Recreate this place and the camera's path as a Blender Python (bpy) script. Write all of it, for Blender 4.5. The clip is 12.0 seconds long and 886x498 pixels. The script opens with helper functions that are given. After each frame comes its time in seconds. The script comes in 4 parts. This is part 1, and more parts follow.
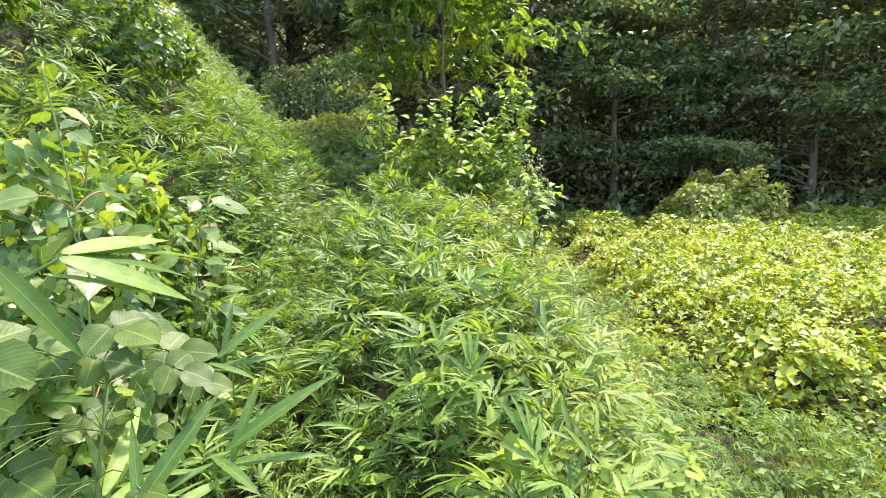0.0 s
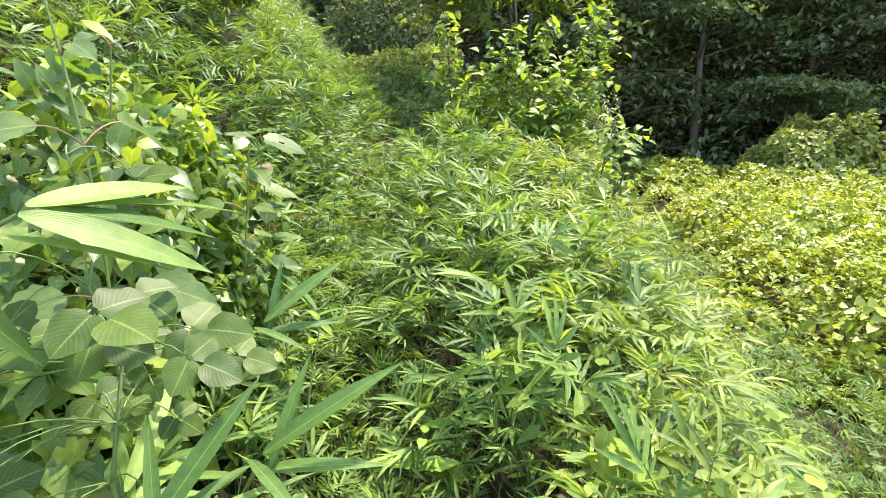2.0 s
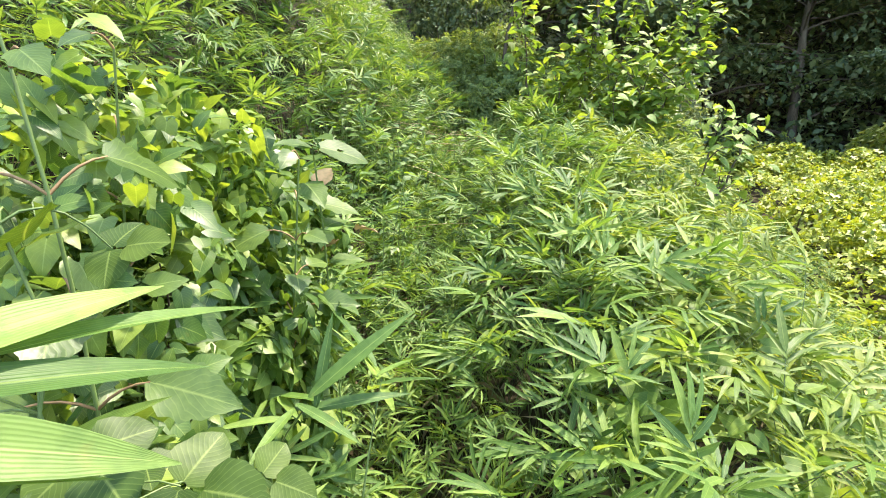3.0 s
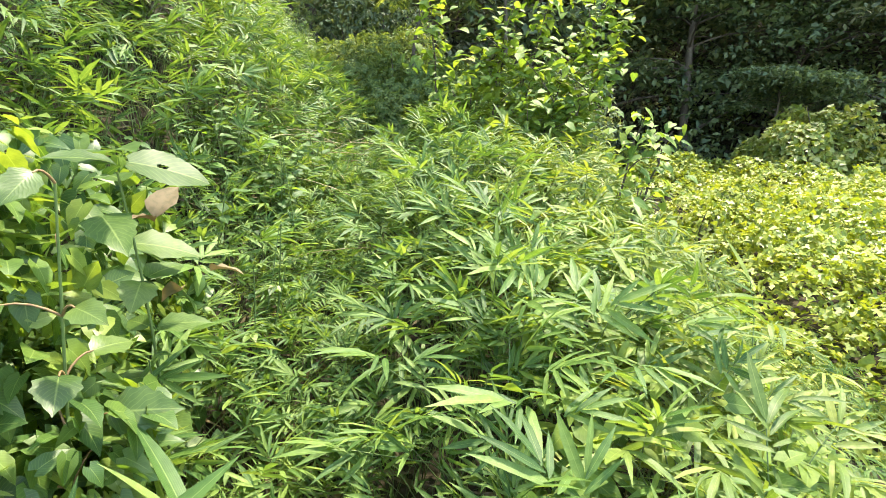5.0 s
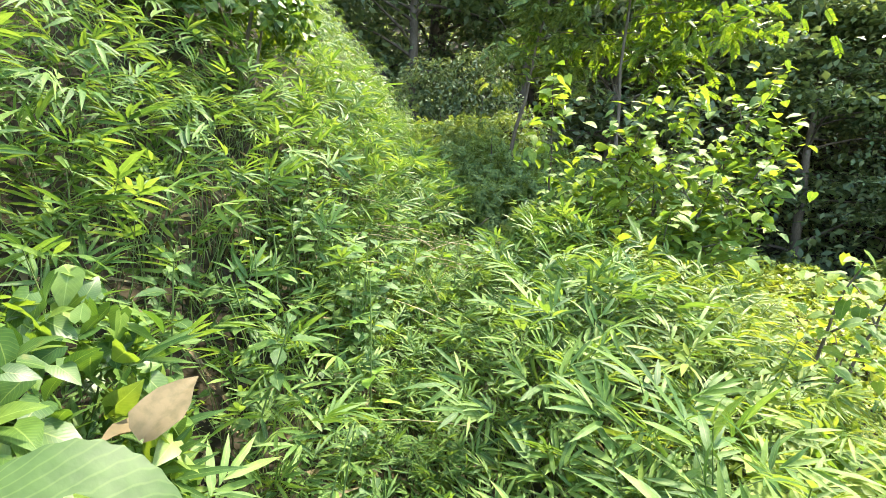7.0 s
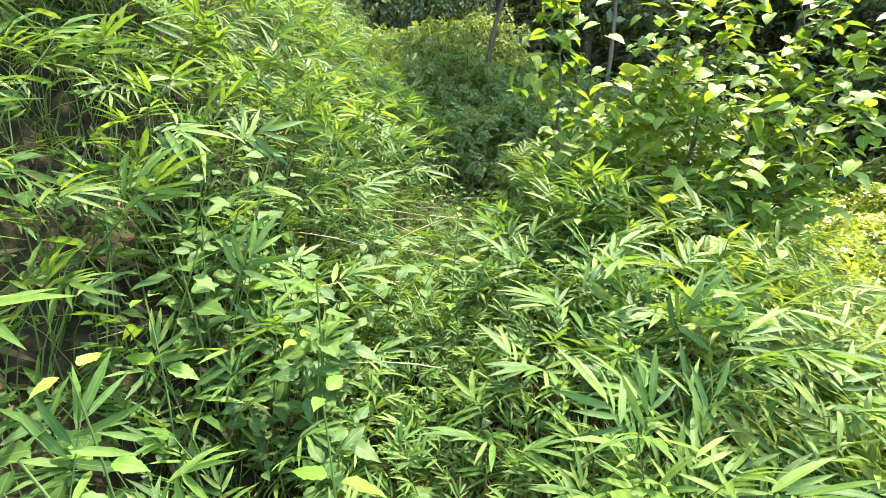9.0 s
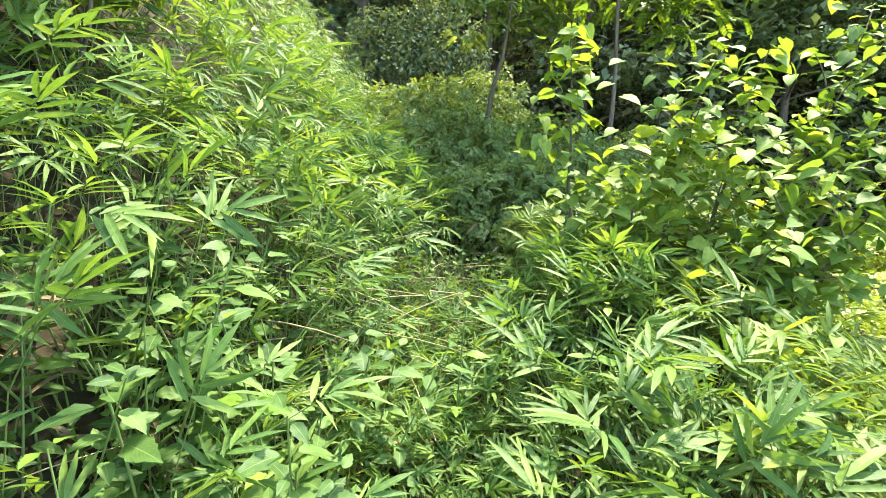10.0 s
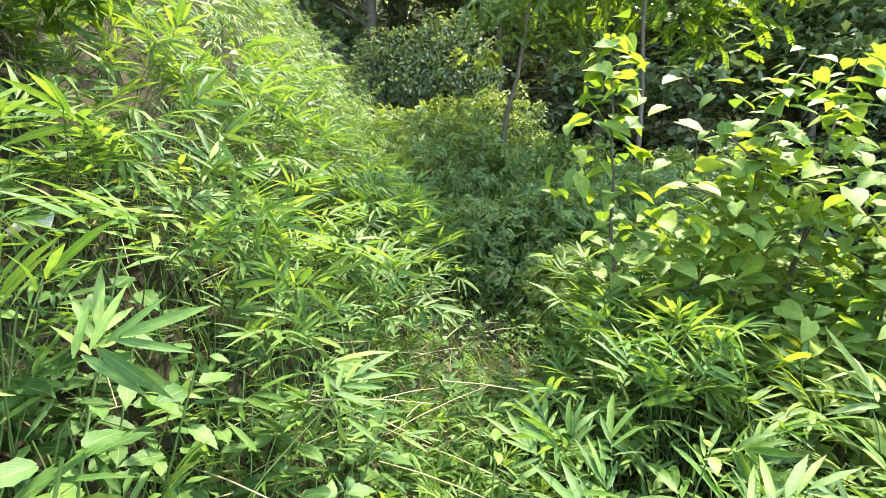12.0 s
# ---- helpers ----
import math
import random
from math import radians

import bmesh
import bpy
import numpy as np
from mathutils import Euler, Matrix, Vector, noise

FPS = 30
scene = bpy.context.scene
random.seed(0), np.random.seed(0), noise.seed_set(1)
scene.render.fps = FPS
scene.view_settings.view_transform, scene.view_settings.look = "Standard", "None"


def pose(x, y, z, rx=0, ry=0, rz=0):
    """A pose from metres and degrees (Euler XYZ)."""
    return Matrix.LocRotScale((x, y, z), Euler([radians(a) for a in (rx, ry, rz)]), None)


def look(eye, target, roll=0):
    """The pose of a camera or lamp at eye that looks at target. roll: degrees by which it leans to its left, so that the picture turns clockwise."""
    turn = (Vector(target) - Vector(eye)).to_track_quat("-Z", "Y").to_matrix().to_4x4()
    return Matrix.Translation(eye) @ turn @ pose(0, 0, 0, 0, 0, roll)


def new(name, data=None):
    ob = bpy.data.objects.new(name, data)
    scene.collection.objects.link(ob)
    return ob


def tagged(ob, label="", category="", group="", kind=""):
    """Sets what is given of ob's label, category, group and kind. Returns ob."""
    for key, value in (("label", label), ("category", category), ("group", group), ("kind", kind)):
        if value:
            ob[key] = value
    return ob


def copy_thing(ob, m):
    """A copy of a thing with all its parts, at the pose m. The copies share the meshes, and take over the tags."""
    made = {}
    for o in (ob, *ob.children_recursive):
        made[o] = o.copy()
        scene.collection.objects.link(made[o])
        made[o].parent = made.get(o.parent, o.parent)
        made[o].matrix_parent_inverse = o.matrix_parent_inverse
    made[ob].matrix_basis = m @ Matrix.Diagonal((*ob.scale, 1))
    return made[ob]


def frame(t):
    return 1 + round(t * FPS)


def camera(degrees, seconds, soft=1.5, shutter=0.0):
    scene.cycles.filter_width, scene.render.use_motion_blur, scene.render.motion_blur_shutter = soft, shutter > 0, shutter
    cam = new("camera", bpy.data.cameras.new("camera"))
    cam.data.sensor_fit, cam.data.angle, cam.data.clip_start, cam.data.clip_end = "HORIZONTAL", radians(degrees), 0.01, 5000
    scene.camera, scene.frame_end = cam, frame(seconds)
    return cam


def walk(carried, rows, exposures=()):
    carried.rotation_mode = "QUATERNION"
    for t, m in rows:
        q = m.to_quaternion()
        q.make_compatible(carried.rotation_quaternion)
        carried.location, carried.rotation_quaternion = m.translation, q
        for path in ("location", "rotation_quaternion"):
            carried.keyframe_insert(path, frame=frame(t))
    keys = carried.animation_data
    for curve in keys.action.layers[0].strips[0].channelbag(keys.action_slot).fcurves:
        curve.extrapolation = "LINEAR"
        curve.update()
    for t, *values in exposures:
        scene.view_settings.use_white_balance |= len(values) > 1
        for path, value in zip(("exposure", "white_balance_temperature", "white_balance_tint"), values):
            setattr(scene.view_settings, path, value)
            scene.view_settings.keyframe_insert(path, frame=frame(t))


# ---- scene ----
cam = camera(81.8, 12.0, soft=0.85)
METRES, EYE, TILT, LEAN, TURN = 4.0, 1.5, -8.0, 0.0, 0.0
ROWS = [
    (0, 0.0000, 0.0000, 0.0000, 0.00, 0.00, -0.00),
    (0.5, 0.0045, 0.0007, -0.0045, -1.42, -1.07, 2.66),
    (1, 0.0072, 0.0093, -0.0081, -5.39, -2.82, 4.85),
    (1.5, -0.0055, 0.0284, -0.0055, 1.46, -4.52, 0.16),
    (2, -0.0181, 0.0708, 0.0054, 6.63, -6.39, -1.68),
    (2.5, -0.0389, 0.1258, 0.0258, 17.33, -4.91, -5.00),
    (2.7, -0.0422, 0.1341, 0.0296, 16.03, -6.66, -3.92),
    (4.3, -0.0527, 0.2587, 0.0384, 10.87, -10.72, 0.80),
    (4.5, -0.0525, 0.2588, 0.0447, 10.52, -7.92, -0.38),
    (5, -0.0517, 0.2648, 0.0410, 4.47, -7.41, -1.46),
    (5.5, -0.0784, 0.3150, 0.0512, 10.06, -8.67, -5.42),
    (6, -0.0988, 0.3767, 0.0662, 12.48, -5.68, -3.34),
    (6.5, -0.1141, 0.3948, 0.0953, 8.68, -4.60, -7.02),
    (7, -0.1343, 0.4406, 0.1051, 12.57, -0.06, -7.29),
    (7.2, -0.1398, 0.4669, 0.1139, 15.13, 0.84, -5.95),
    (8.8, -0.2075, 0.6317, 0.1765, 7.98, -8.11, -7.42),
    (9, -0.2123, 0.6579, 0.1877, 8.72, -9.88, -4.29),
    (9.5, -0.2297, 0.6786, 0.1982, 6.08, -6.97, -8.77),
    (10, -0.2326, 0.7308, 0.2093, 8.27, -4.41, -4.65),
    (10.5, -0.2308, 0.7777, 0.2274, 3.64, -3.57, -4.16),
    (11, -0.2307, 0.7920, 0.2370, 2.90, -2.83, -3.32),
    (11.5, -0.2342, 0.8114, 0.2434, 0.63, 0.03, -4.36),
    (12, -0.2549, 0.8622, 0.2517, 9.78, -2.64, -3.49),
]
walk(cam, [(t, pose(0, 0, EYE, TILT, LEAN, TURN) @ pose(METRES * x, METRES * y, METRES * z, 90 + pitch, roll, yaw)) for t, x, y, z, yaw, pitch, roll in ROWS],
     exposures=[(0.0, 2.75, 7050, 14), (5.5, 2.85, 7050, 12), (7.0, 3.05, 6950, 10), (9.0, 3.1, 7050, 7), (12.0, 3.2, 6950, 6)])

# ---- sky, sun ----
SUN_ELEVATION, SUN_AZIMUTH = 62.0, 28.0   # degrees; azimuth from straight ahead, to the right
world = bpy.data.worlds.new("sky")
scene.world = world
world.use_nodes = True
sky = world.node_tree.nodes.new("ShaderNodeTexSky")
sky.sky_type, sky.sun_disc = "NISHITA", False
sky.sun_elevation, sky.sun_rotation = radians(SUN_ELEVATION), radians(SUN_AZIMUTH)
backing = world.node_tree.nodes["Background"]
backing.inputs["Strength"].default_value = 0.15
world.node_tree.links.new(sky.outputs[0], backing.inputs["Color"])
sun = new("sun", bpy.data.lights.new("sun", "SUN"))
sun.data.energy, sun.data.angle, sun.data.color = 2.0, radians(2.5), (1.0, 0.93, 0.80)
toward = Vector((math.sin(radians(SUN_AZIMUTH)) * math.cos(radians(SUN_ELEVATION)),
                 math.cos(radians(SUN_AZIMUTH)) * math.cos(radians(SUN_ELEVATION)), math.sin(radians(SUN_ELEVATION))))
sun.matrix_world = look(toward * 40, (0, 0, 0))

# ---- materials ----


def material(name):
    m = bpy.data.materials.new(name)
    m.use_nodes = True
    nt = m.node_tree
    nt.nodes.clear()
    return m, nt, nt.nodes.new("ShaderNodeOutputMaterial")


def ramp(nt, source, stops):
    r = nt.nodes.new("ShaderNodeValToRGB")
    el = r.color_ramp.elements
    while len(el) < len(stops):
        el.new(0.5)
    for e, (p, c) in zip(el, stops):
        e.position, e.color = p, (*c, 1)
    nt.links.new(source, r.inputs[0])
    return r.outputs[0]


def sums(nt, op, a, b):
    n = nt.nodes.new("ShaderNodeMath")
    n.operation = op
    for i, v in enumerate((a, b)):
        if isinstance(v, (int, float)):
            n.inputs[i].default_value = v
        else:
            nt.links.new(v, n.inputs[i])
    return n.outputs[0]


def mixed(nt, fac, a, b, blend="MIX"):
    n = nt.nodes.new("ShaderNodeMix")
    n.data_type, n.blend_type = "RGBA", blend
    for sock, v in ((n.inputs[0], fac), (n.inputs[6], a), (n.inputs[7], b)):
        if isinstance(v, tuple):
            sock.default_value = (*v, 1)
        elif isinstance(v, (int, float)):
            sock.default_value = v
        else:
            nt.links.new(v, sock)
    return n.outputs[2]


def leaf_material(name, stops, glow, translucent=0.4, rough=0.42, vein="none", wear=0.25, spec=0.45):
    """A living leaf: each one its own green, blotches, veins along u and v, light that passes through."""
    m, nt, out = material(name)
    geo, obj = nt.nodes.new("ShaderNodeNewGeometry"), nt.nodes.new("ShaderNodeObjectInfo")
    uv = nt.nodes.new("ShaderNodeUVMap")
    uv.uv_map = "UVMap"
    split = nt.nodes.new("ShaderNodeSeparateXYZ")
    nt.links.new(uv.outputs[0], split.inputs[0])
    rnd = sums(nt, "FRACT", sums(nt, "ADD", geo.outputs["Random Per Island"], obj.outputs["Random"]), 0)
    place = nt.nodes.new("ShaderNodeNewGeometry").outputs["Position"]
    big = nt.nodes.new("ShaderNodeTexNoise")
    big.inputs["Scale"].default_value = 1.3
    nt.links.new(place, big.inputs["Vector"])
    fine = nt.nodes.new("ShaderNodeTexNoise")
    fine.inputs["Scale"].default_value, fine.inputs["Detail"].default_value = 55, 4
    nt.links.new(place, fine.inputs["Vector"])
    pick = sums(nt, "ADD", sums(nt, "MULTIPLY", rnd, 0.7), sums(nt, "MULTIPLY", sums(nt, "SUBTRACT", big.outputs[0], 0.3), 0.75))
    col = ramp(nt, pick, stops)
    blotch = ramp(nt, fine.outputs[0], [(0.35, (0.72, 0.78, 0.7)), (0.6, (1.05, 1.03, 1.0))])
    col = mixed(nt, 0.8, col, blotch, "MULTIPLY")
    if wear > 0:
        dry = nt.nodes.new("ShaderNodeTexNoise")
        dry.inputs["Scale"].default_value, dry.inputs["Detail"].default_value = 23, 3
        nt.links.new(place, dry.inputs["Vector"])
        spot = ramp(nt, dry.outputs[0], [(0.66, (0, 0, 0)), (0.74, (1, 1, 1))])
        col = mixed(nt, sums(nt, "MULTIPLY", spot, wear), col, (0.24, 0.19, 0.05))
    height = fine.outputs[0]
    across = sums(nt, "ABSOLUTE", sums(nt, "SUBTRACT", split.outputs[0], 0.5), 0)
    if vein != "none":
        rib = ramp(nt, across, [(0.0, (1, 1, 1)), (0.035, (0, 0, 0))])
        if vein == "along":
            wave = sums(nt, "SINE", sums(nt, "MULTIPLY", split.outputs[0], 75), 0)
        else:
            wave = sums(nt, "SINE", sums(nt, "MULTIPLY", sums(nt, "SUBTRACT", split.outputs[1], sums(nt, "MULTIPLY", across, 0.75)), 62), 0)
        lines = ramp(nt, wave, [(0.72, (0, 0, 0)), (1.0, (1, 1, 1))])
        col = mixed(nt, sums(nt, "MULTIPLY", lines, 0.12), col, (0.30, 0.42, 0.12))
        col = mixed(nt, sums(nt, "MULTIPLY", rib, 0.4), col, (0.36, 0.46, 0.14))
        height = sums(nt, "ADD", sums(nt, "MULTIPLY", wave, 0.12 if vein == "along" else 0.06), height)
    bump = nt.nodes.new("ShaderNodeBump")
    bump.inputs["Strength"].default_value, bump.inputs["Distance"].default_value = 0.35, 0.002
    nt.links.new(height, bump.inputs["Height"])
    p = nt.nodes.new("ShaderNodeBsdfPrincipled")
    p.inputs["Roughness"].default_value = rough
    p.inputs["Specular IOR Level"].default_value = spec
    nt.links.new(col, p.inputs["Base Color"])
    nt.links.new(bump.outputs[0], p.inputs["Normal"])
    tr = nt.nodes.new("ShaderNodeBsdfTranslucent")
    nt.links.new(mixed(nt, 1.0, col, glow, "MULTIPLY"), tr.inputs["Color"])
    mix = nt.nodes.new("ShaderNodeMixShader")
    mix.inputs[0].default_value = translucent
    nt.links.new(p.outputs[0], mix.inputs[1])
    nt.links.new(tr.outputs[0], mix.inputs[2])
    nt.links.new(mix.outputs[0], out.inputs[0])
    return m


def rough_material(name, stops, scale, rough=0.9, stretch=(1, 1, 1), bump_depth=0.01, spec=0.2):
    """Bark, stalk and soil: two scales of noise, with relief."""
    m, nt, out = material(name)
    co = nt.nodes.new("ShaderNodeTexCoord")
    mp = nt.nodes.new("ShaderNodeMapping")
    mp.inputs["Scale"].default_value = stretch
    nt.links.new(co.outputs["Object"], mp.inputs[0])
    a, b = nt.nodes.new("ShaderNodeTexNoise"), nt.nodes.new("ShaderNodeTexNoise")
    for n, s in ((a, scale), (b, scale * 9)):
        n.inputs["Scale"].default_value, n.inputs["Detail"].default_value = s, 5
        nt.links.new(mp.outputs[0], n.inputs["Vector"])
    mixn = sums(nt, "ADD", sums(nt, "MULTIPLY", a.outputs[0], 0.6), sums(nt, "MULTIPLY", b.outputs[0], 0.4))
    p = nt.nodes.new("ShaderNodeBsdfPrincipled")
    p.inputs["Roughness"].default_value, p.inputs["Specular IOR Level"].default_value = rough, spec
    nt.links.new(ramp(nt, mixn, stops), p.inputs["Base Color"])
    bump = nt.nodes.new("ShaderNodeBump")
    bump.inputs["Strength"].default_value, bump.inputs["Distance"].default_value = 0.8, bump_depth
    nt.links.new(mixn, bump.inputs["Height"])
    nt.links.new(bump.outputs[0], p.inputs["Normal"])
    nt.links.new(p.outputs[0], out.inputs[0])
    return m


SASA = leaf_material("bamboo_grass_leaf", [(0.1, (0.040, 0.10, 0.023)), (0.5, (0.098, 0.185, 0.039)), (0.95, (0.21, 0.30, 0.066))], (1.8, 1.6, 0.75), 0.36, 0.47, "along", 0.22, 0.28)
# the same leaf, paler and yellower: sunlight on the brow put into its colour
SASA_SUN_TINT = leaf_material("bamboo_grass_leaf_sun_tint", [(0.1, (0.081, 0.148, 0.031)), (0.5, (0.153, 0.223, 0.042)), (0.95, (0.273, 0.317, 0.067))], (1.7, 1.5, 0.65), 0.38, 0.46, "along", 0.25, 0.34)
HEART = leaf_material("vine_leaf", [(0.1, (0.045, 0.105, 0.024)), (0.5, (0.10, 0.18, 0.034)), (0.95, (0.25, 0.32, 0.05))], (1.65, 1.55, 0.6), 0.4, 0.42, "feather", 0.3, 0.42)
KUDZU = leaf_material("lobed_leaf", [(0.1, (0.030, 0.070, 0.012)), (0.5, (0.056, 0.105, 0.018)), (0.95, (0.105, 0.164, 0.026))], (2.1, 1.75, 0.55), 0.42, 0.5, "feather", 0.35, 0.32)
FIELD = leaf_material("creeper_leaf", [(0.1, (0.12, 0.185, 0.025)), (0.5, (0.25, 0.32, 0.036)), (0.95, (0.42, 0.45, 0.06))], (1.4, 1.3, 0.55), 0.33, 0.5, "none", 0.35)
MOUND = leaf_material("mound_leaf", [(0.1, (0.12, 0.175, 0.035)), (0.5, (0.22, 0.28, 0.055)), (0.95, (0.44, 0.43, 0.18))], (1.5, 1.4, 0.6), 0.35, 0.5, "none", 0.45)
MULBERRY = leaf_material("mulberry_leaf", [(0.1, (0.085, 0.165, 0.034)), (0.5, (0.16, 0.255, 0.048)), (0.95, (0.29, 0.37, 0.07))], (1.6, 1.45, 0.55), 0.46, 0.56, "feather", 0.2, 0.28)
BUSH = leaf_material("bush_leaf", [(0.1, (0.078, 0.138, 0.043)), (0.5, (0.144, 0.210, 0.060)), (0.95, (0.252, 0.312, 0.084))], (1.6, 1.45, 0.7), 0.38, 0.58, "none", 0.15, 0.28)
FOREST = leaf_material("forest_leaf", [(0.1, (0.072, 0.120, 0.055)), (0.5, (0.138, 0.192, 0.082)), (0.95, (0.264, 0.312, 0.132))], (1.5, 1.4, 0.7), 0.40, 0.6, "none", 0.1, 0.5)
CONIFER = leaf_material("dusky_leaf", [(0.1, (0.090, 0.120, 0.067)), (0.5, (0.168, 0.192, 0.102)), (0.95, (0.312, 0.306, 0.162))], (1.4, 1.3, 0.8), 0.38, 0.6, "none", 0.2, 0.5)
BRIGHT = leaf_material("bright_tree_leaf", [(0.1, (0.065, 0.135, 0.025)), (0.5, (0.12, 0.215, 0.034)), (0.95, (0.22, 0.32, 0.05))], (1.8, 1.55, 0.5), 0.45, 0.45, "none", 0.1, 0.35)
PALE = leaf_material("pale_weed_leaf", [(0.1, (0.048, 0.101, 0.022)), (0.5, (0.078, 0.146, 0.031)), (0.95, (0.129, 0.197, 0.045))], (1.7, 1.55, 0.7), 0.4, 0.5, "feather", 0.2, 0.32)
FRESH = leaf_material("fresh_weed_leaf", [(0.1, (0.12, 0.24, 0.035)), (0.5, (0.18, 0.32, 0.045)), (0.95, (0.27, 0.41, 0.07))], (1.7, 1.55, 0.6), 0.42, 0.5, "feather", 0.15, 0.3)
NETTLE = leaf_material("nettle_leaf", [(0.1, (0.042, 0.10, 0.027)), (0.5, (0.08, 0.155, 0.038)), (0.95, (0.14, 0.23, 0.055))], (1.7, 1.55, 0.7), 0.4, 0.55, "feather", 0.2, 0.3)
YELLOW = leaf_material("yellowing_leaf", [(0.1, (0.30, 0.27, 0.04)), (0.5, (0.42, 0.38, 0.06)), (0.95, (0.50, 0.40, 0.10))], (1.3, 1.2, 0.6), 0.4, 0.5, "feather", 0.5, 0.3)
SHINY = leaf_material("shiny_weed_leaf", [(0.1, (0.054, 0.107, 0.024)), (0.5, (0.089, 0.155, 0.032)), (0.95, (0.143, 0.208, 0.048))], (1.8, 1.6, 0.6), 0.4, 0.4, "feather", 0.2, 0.5)
DEAD = leaf_material("dead_leaf", [(0.1, (0.085, 0.062, 0.032)), (0.5, (0.19, 0.15, 0.08)), (0.95, (0.34, 0.29, 0.17))], (1.1, 1.0, 0.7), 0.15, 0.75, "none", 0.1, 0.2)
BLEACHED = leaf_material("bleached_leaf", [(0.1, (0.5, 0.5, 0.46)), (0.9, (0.66, 0.66, 0.62))], (1, 1, 1), 0.3, 0.7, "feather", 0.1, 0.2)
CULM = rough_material("green_culm", [(0.3, (0.07, 0.12, 0.03)), (0.7, (0.16, 0.22, 0.06))], 8, 0.5, (1, 1, 0.2), 0.001, 0.4)
REDSTEM = rough_material("reddish_stem", [(0.3, (0.16, 0.09, 0.04)), (0.7, (0.30, 0.20, 0.09))], 9, 0.6, (1, 1, 0.3), 0.001, 0.3)
BARK = rough_material("bark", [(0.3, (0.05, 0.038, 0.026)), (0.5, (0.11, 0.09, 0.065)), (0.75, (0.21, 0.18, 0.14))], 2.2, 0.92, (3, 3, 0.6), 0.02)
STRAW = rough_material("dry_straw", [(0.3, (0.28, 0.22, 0.10)), (0.7, (0.50, 0.42, 0.24))], 12, 0.8, (1, 1, 0.2), 0.001)
SOIL = rough_material("leaf_litter_soil", [(0.3, (0.014, 0.012, 0.007)), (0.5, (0.032, 0.027, 0.015)), (0.72, (0.075, 0.062, 0.036))], 3.5, 0.95, (1, 1, 1), 0.03)

# ---- the lie of the land ----


def step(a, b, v):
    t = np.clip((v - a) / (b - a), 0, 1)
    return t * t * (3 - 2 * t)


def waves(x, y, seed=0.0):
    """A cheap rolling unevenness between about -1 and 1."""
    return (np.sin(1.7 * x + 0.9 * y + seed) + np.sin(-1.1 * x + 2.3 * y + 1.7 * seed) + np.sin(3.1 * x - 1.9 * y + 2.3 * seed) + np.sin(4.3 * x + 3.7 * y + seed)) / 4


def land(x, y):
    """Height of the soil: a footpath that climbs, a steep bank to its left, low flat ground to its right."""
    x, y = np.asarray(x, float), np.asarray(y, float)
    path = 0.15 * np.clip(y, -3, 6) + 0.05 * np.clip(y - 6, 0, 4)
    foot = -1.55 - 0.2 * np.clip(y - 5, 0, 6)
    away = foot - x
    bank = 1.1 * (np.sqrt(np.clip(away, -9, 12) ** 2 + 0.12) + np.clip(away, -9, 12)) / 2 * step(-7, 0.5, y + 1.5)
    bank = np.where(bank > 5, 5 + 3 * np.tanh((bank - 5) / 3), bank)
    low = step(0.15, 1.75, x) * (path + 0.5)
    h = path + bank * step(30, 14, y) - low
    hill = 16 * step(19, 46, y + 0.15 * np.abs(x)) * step(160, 60, np.hypot(x, y))
    far = step(18, 60, np.hypot(x, y))
    return h * (1 - far) - 0.5 * far + hill + 0.05 * waves(x * 1.3, y * 1.3) * step(70, 20, np.hypot(x, y))


# ---- mesh helpers ----


def frames_of(forward, up):
    """Turning matrices whose y runs along forward and whose z is as near up as can be."""
    f = forward / np.linalg.norm(forward, axis=1, keepdims=True)
    x = np.cross(f, up)
    x /= np.linalg.norm(x, axis=1, keepdims=True) + 1e-9
    return np.stack([x, f, np.cross(x, f)], axis=2)


def blade(stations, columns=(-1, 0, 1), fold=0.15, droop=0.2, lobe=0.0, curl=0.0, jag=0.0):
    """A leaf of length 1 along y: (verts, quads, uv). stations: (along, half width)."""
    v, uv, q = [], [], []
    n = len(columns)
    for i, (along, half) in enumerate(stations):
        half = half * (1 + (jag if i % 2 else -jag))
        for c in columns:
            y = along - lobe * c * c * (1 - along) ** 3
            v.append((half * c, y, half * abs(c) * fold - droop * y * abs(y) + curl * half * c * c * math.sin(9 * along)))
            uv.append((0.5 + 0.5 * c, along))
    for i in range(len(stations) - 1):
        for j in range(n - 1):
            a = i * n + j
            q.append((a, a + 1, a + n + 1, a + n))
    return np.array(v), np.array(q), np.array(uv)


def joined(pieces):
    """Several (verts, quads, uv) as one."""
    vs, qs, us, k = [], [], [], 0
    for v, q, u in pieces:
        vs.append(v), qs.append(q + k), us.append(u)
        k += len(v)
    return np.concatenate(vs), np.concatenate(qs), np.concatenate(us)


def spread(piece, spots, turns, sizes):
    """One piece laid at many spots, as one set of (verts, quads, uv)."""
    v, q, u = piece
    n = len(spots)
    sizes = np.asarray(sizes, float)
    sizes = sizes[:, None] if sizes.ndim == 1 else sizes
    vs = np.einsum("nij,nkj->nki", turns, v[None] * sizes[:, None, :]) + spots[:, None, :]
    qs = q[None] + (np.arange(n) * len(v))[:, None, None]
    return vs.reshape(-1, 3), qs.reshape(-1, 4), np.tile(u, (n, 1))


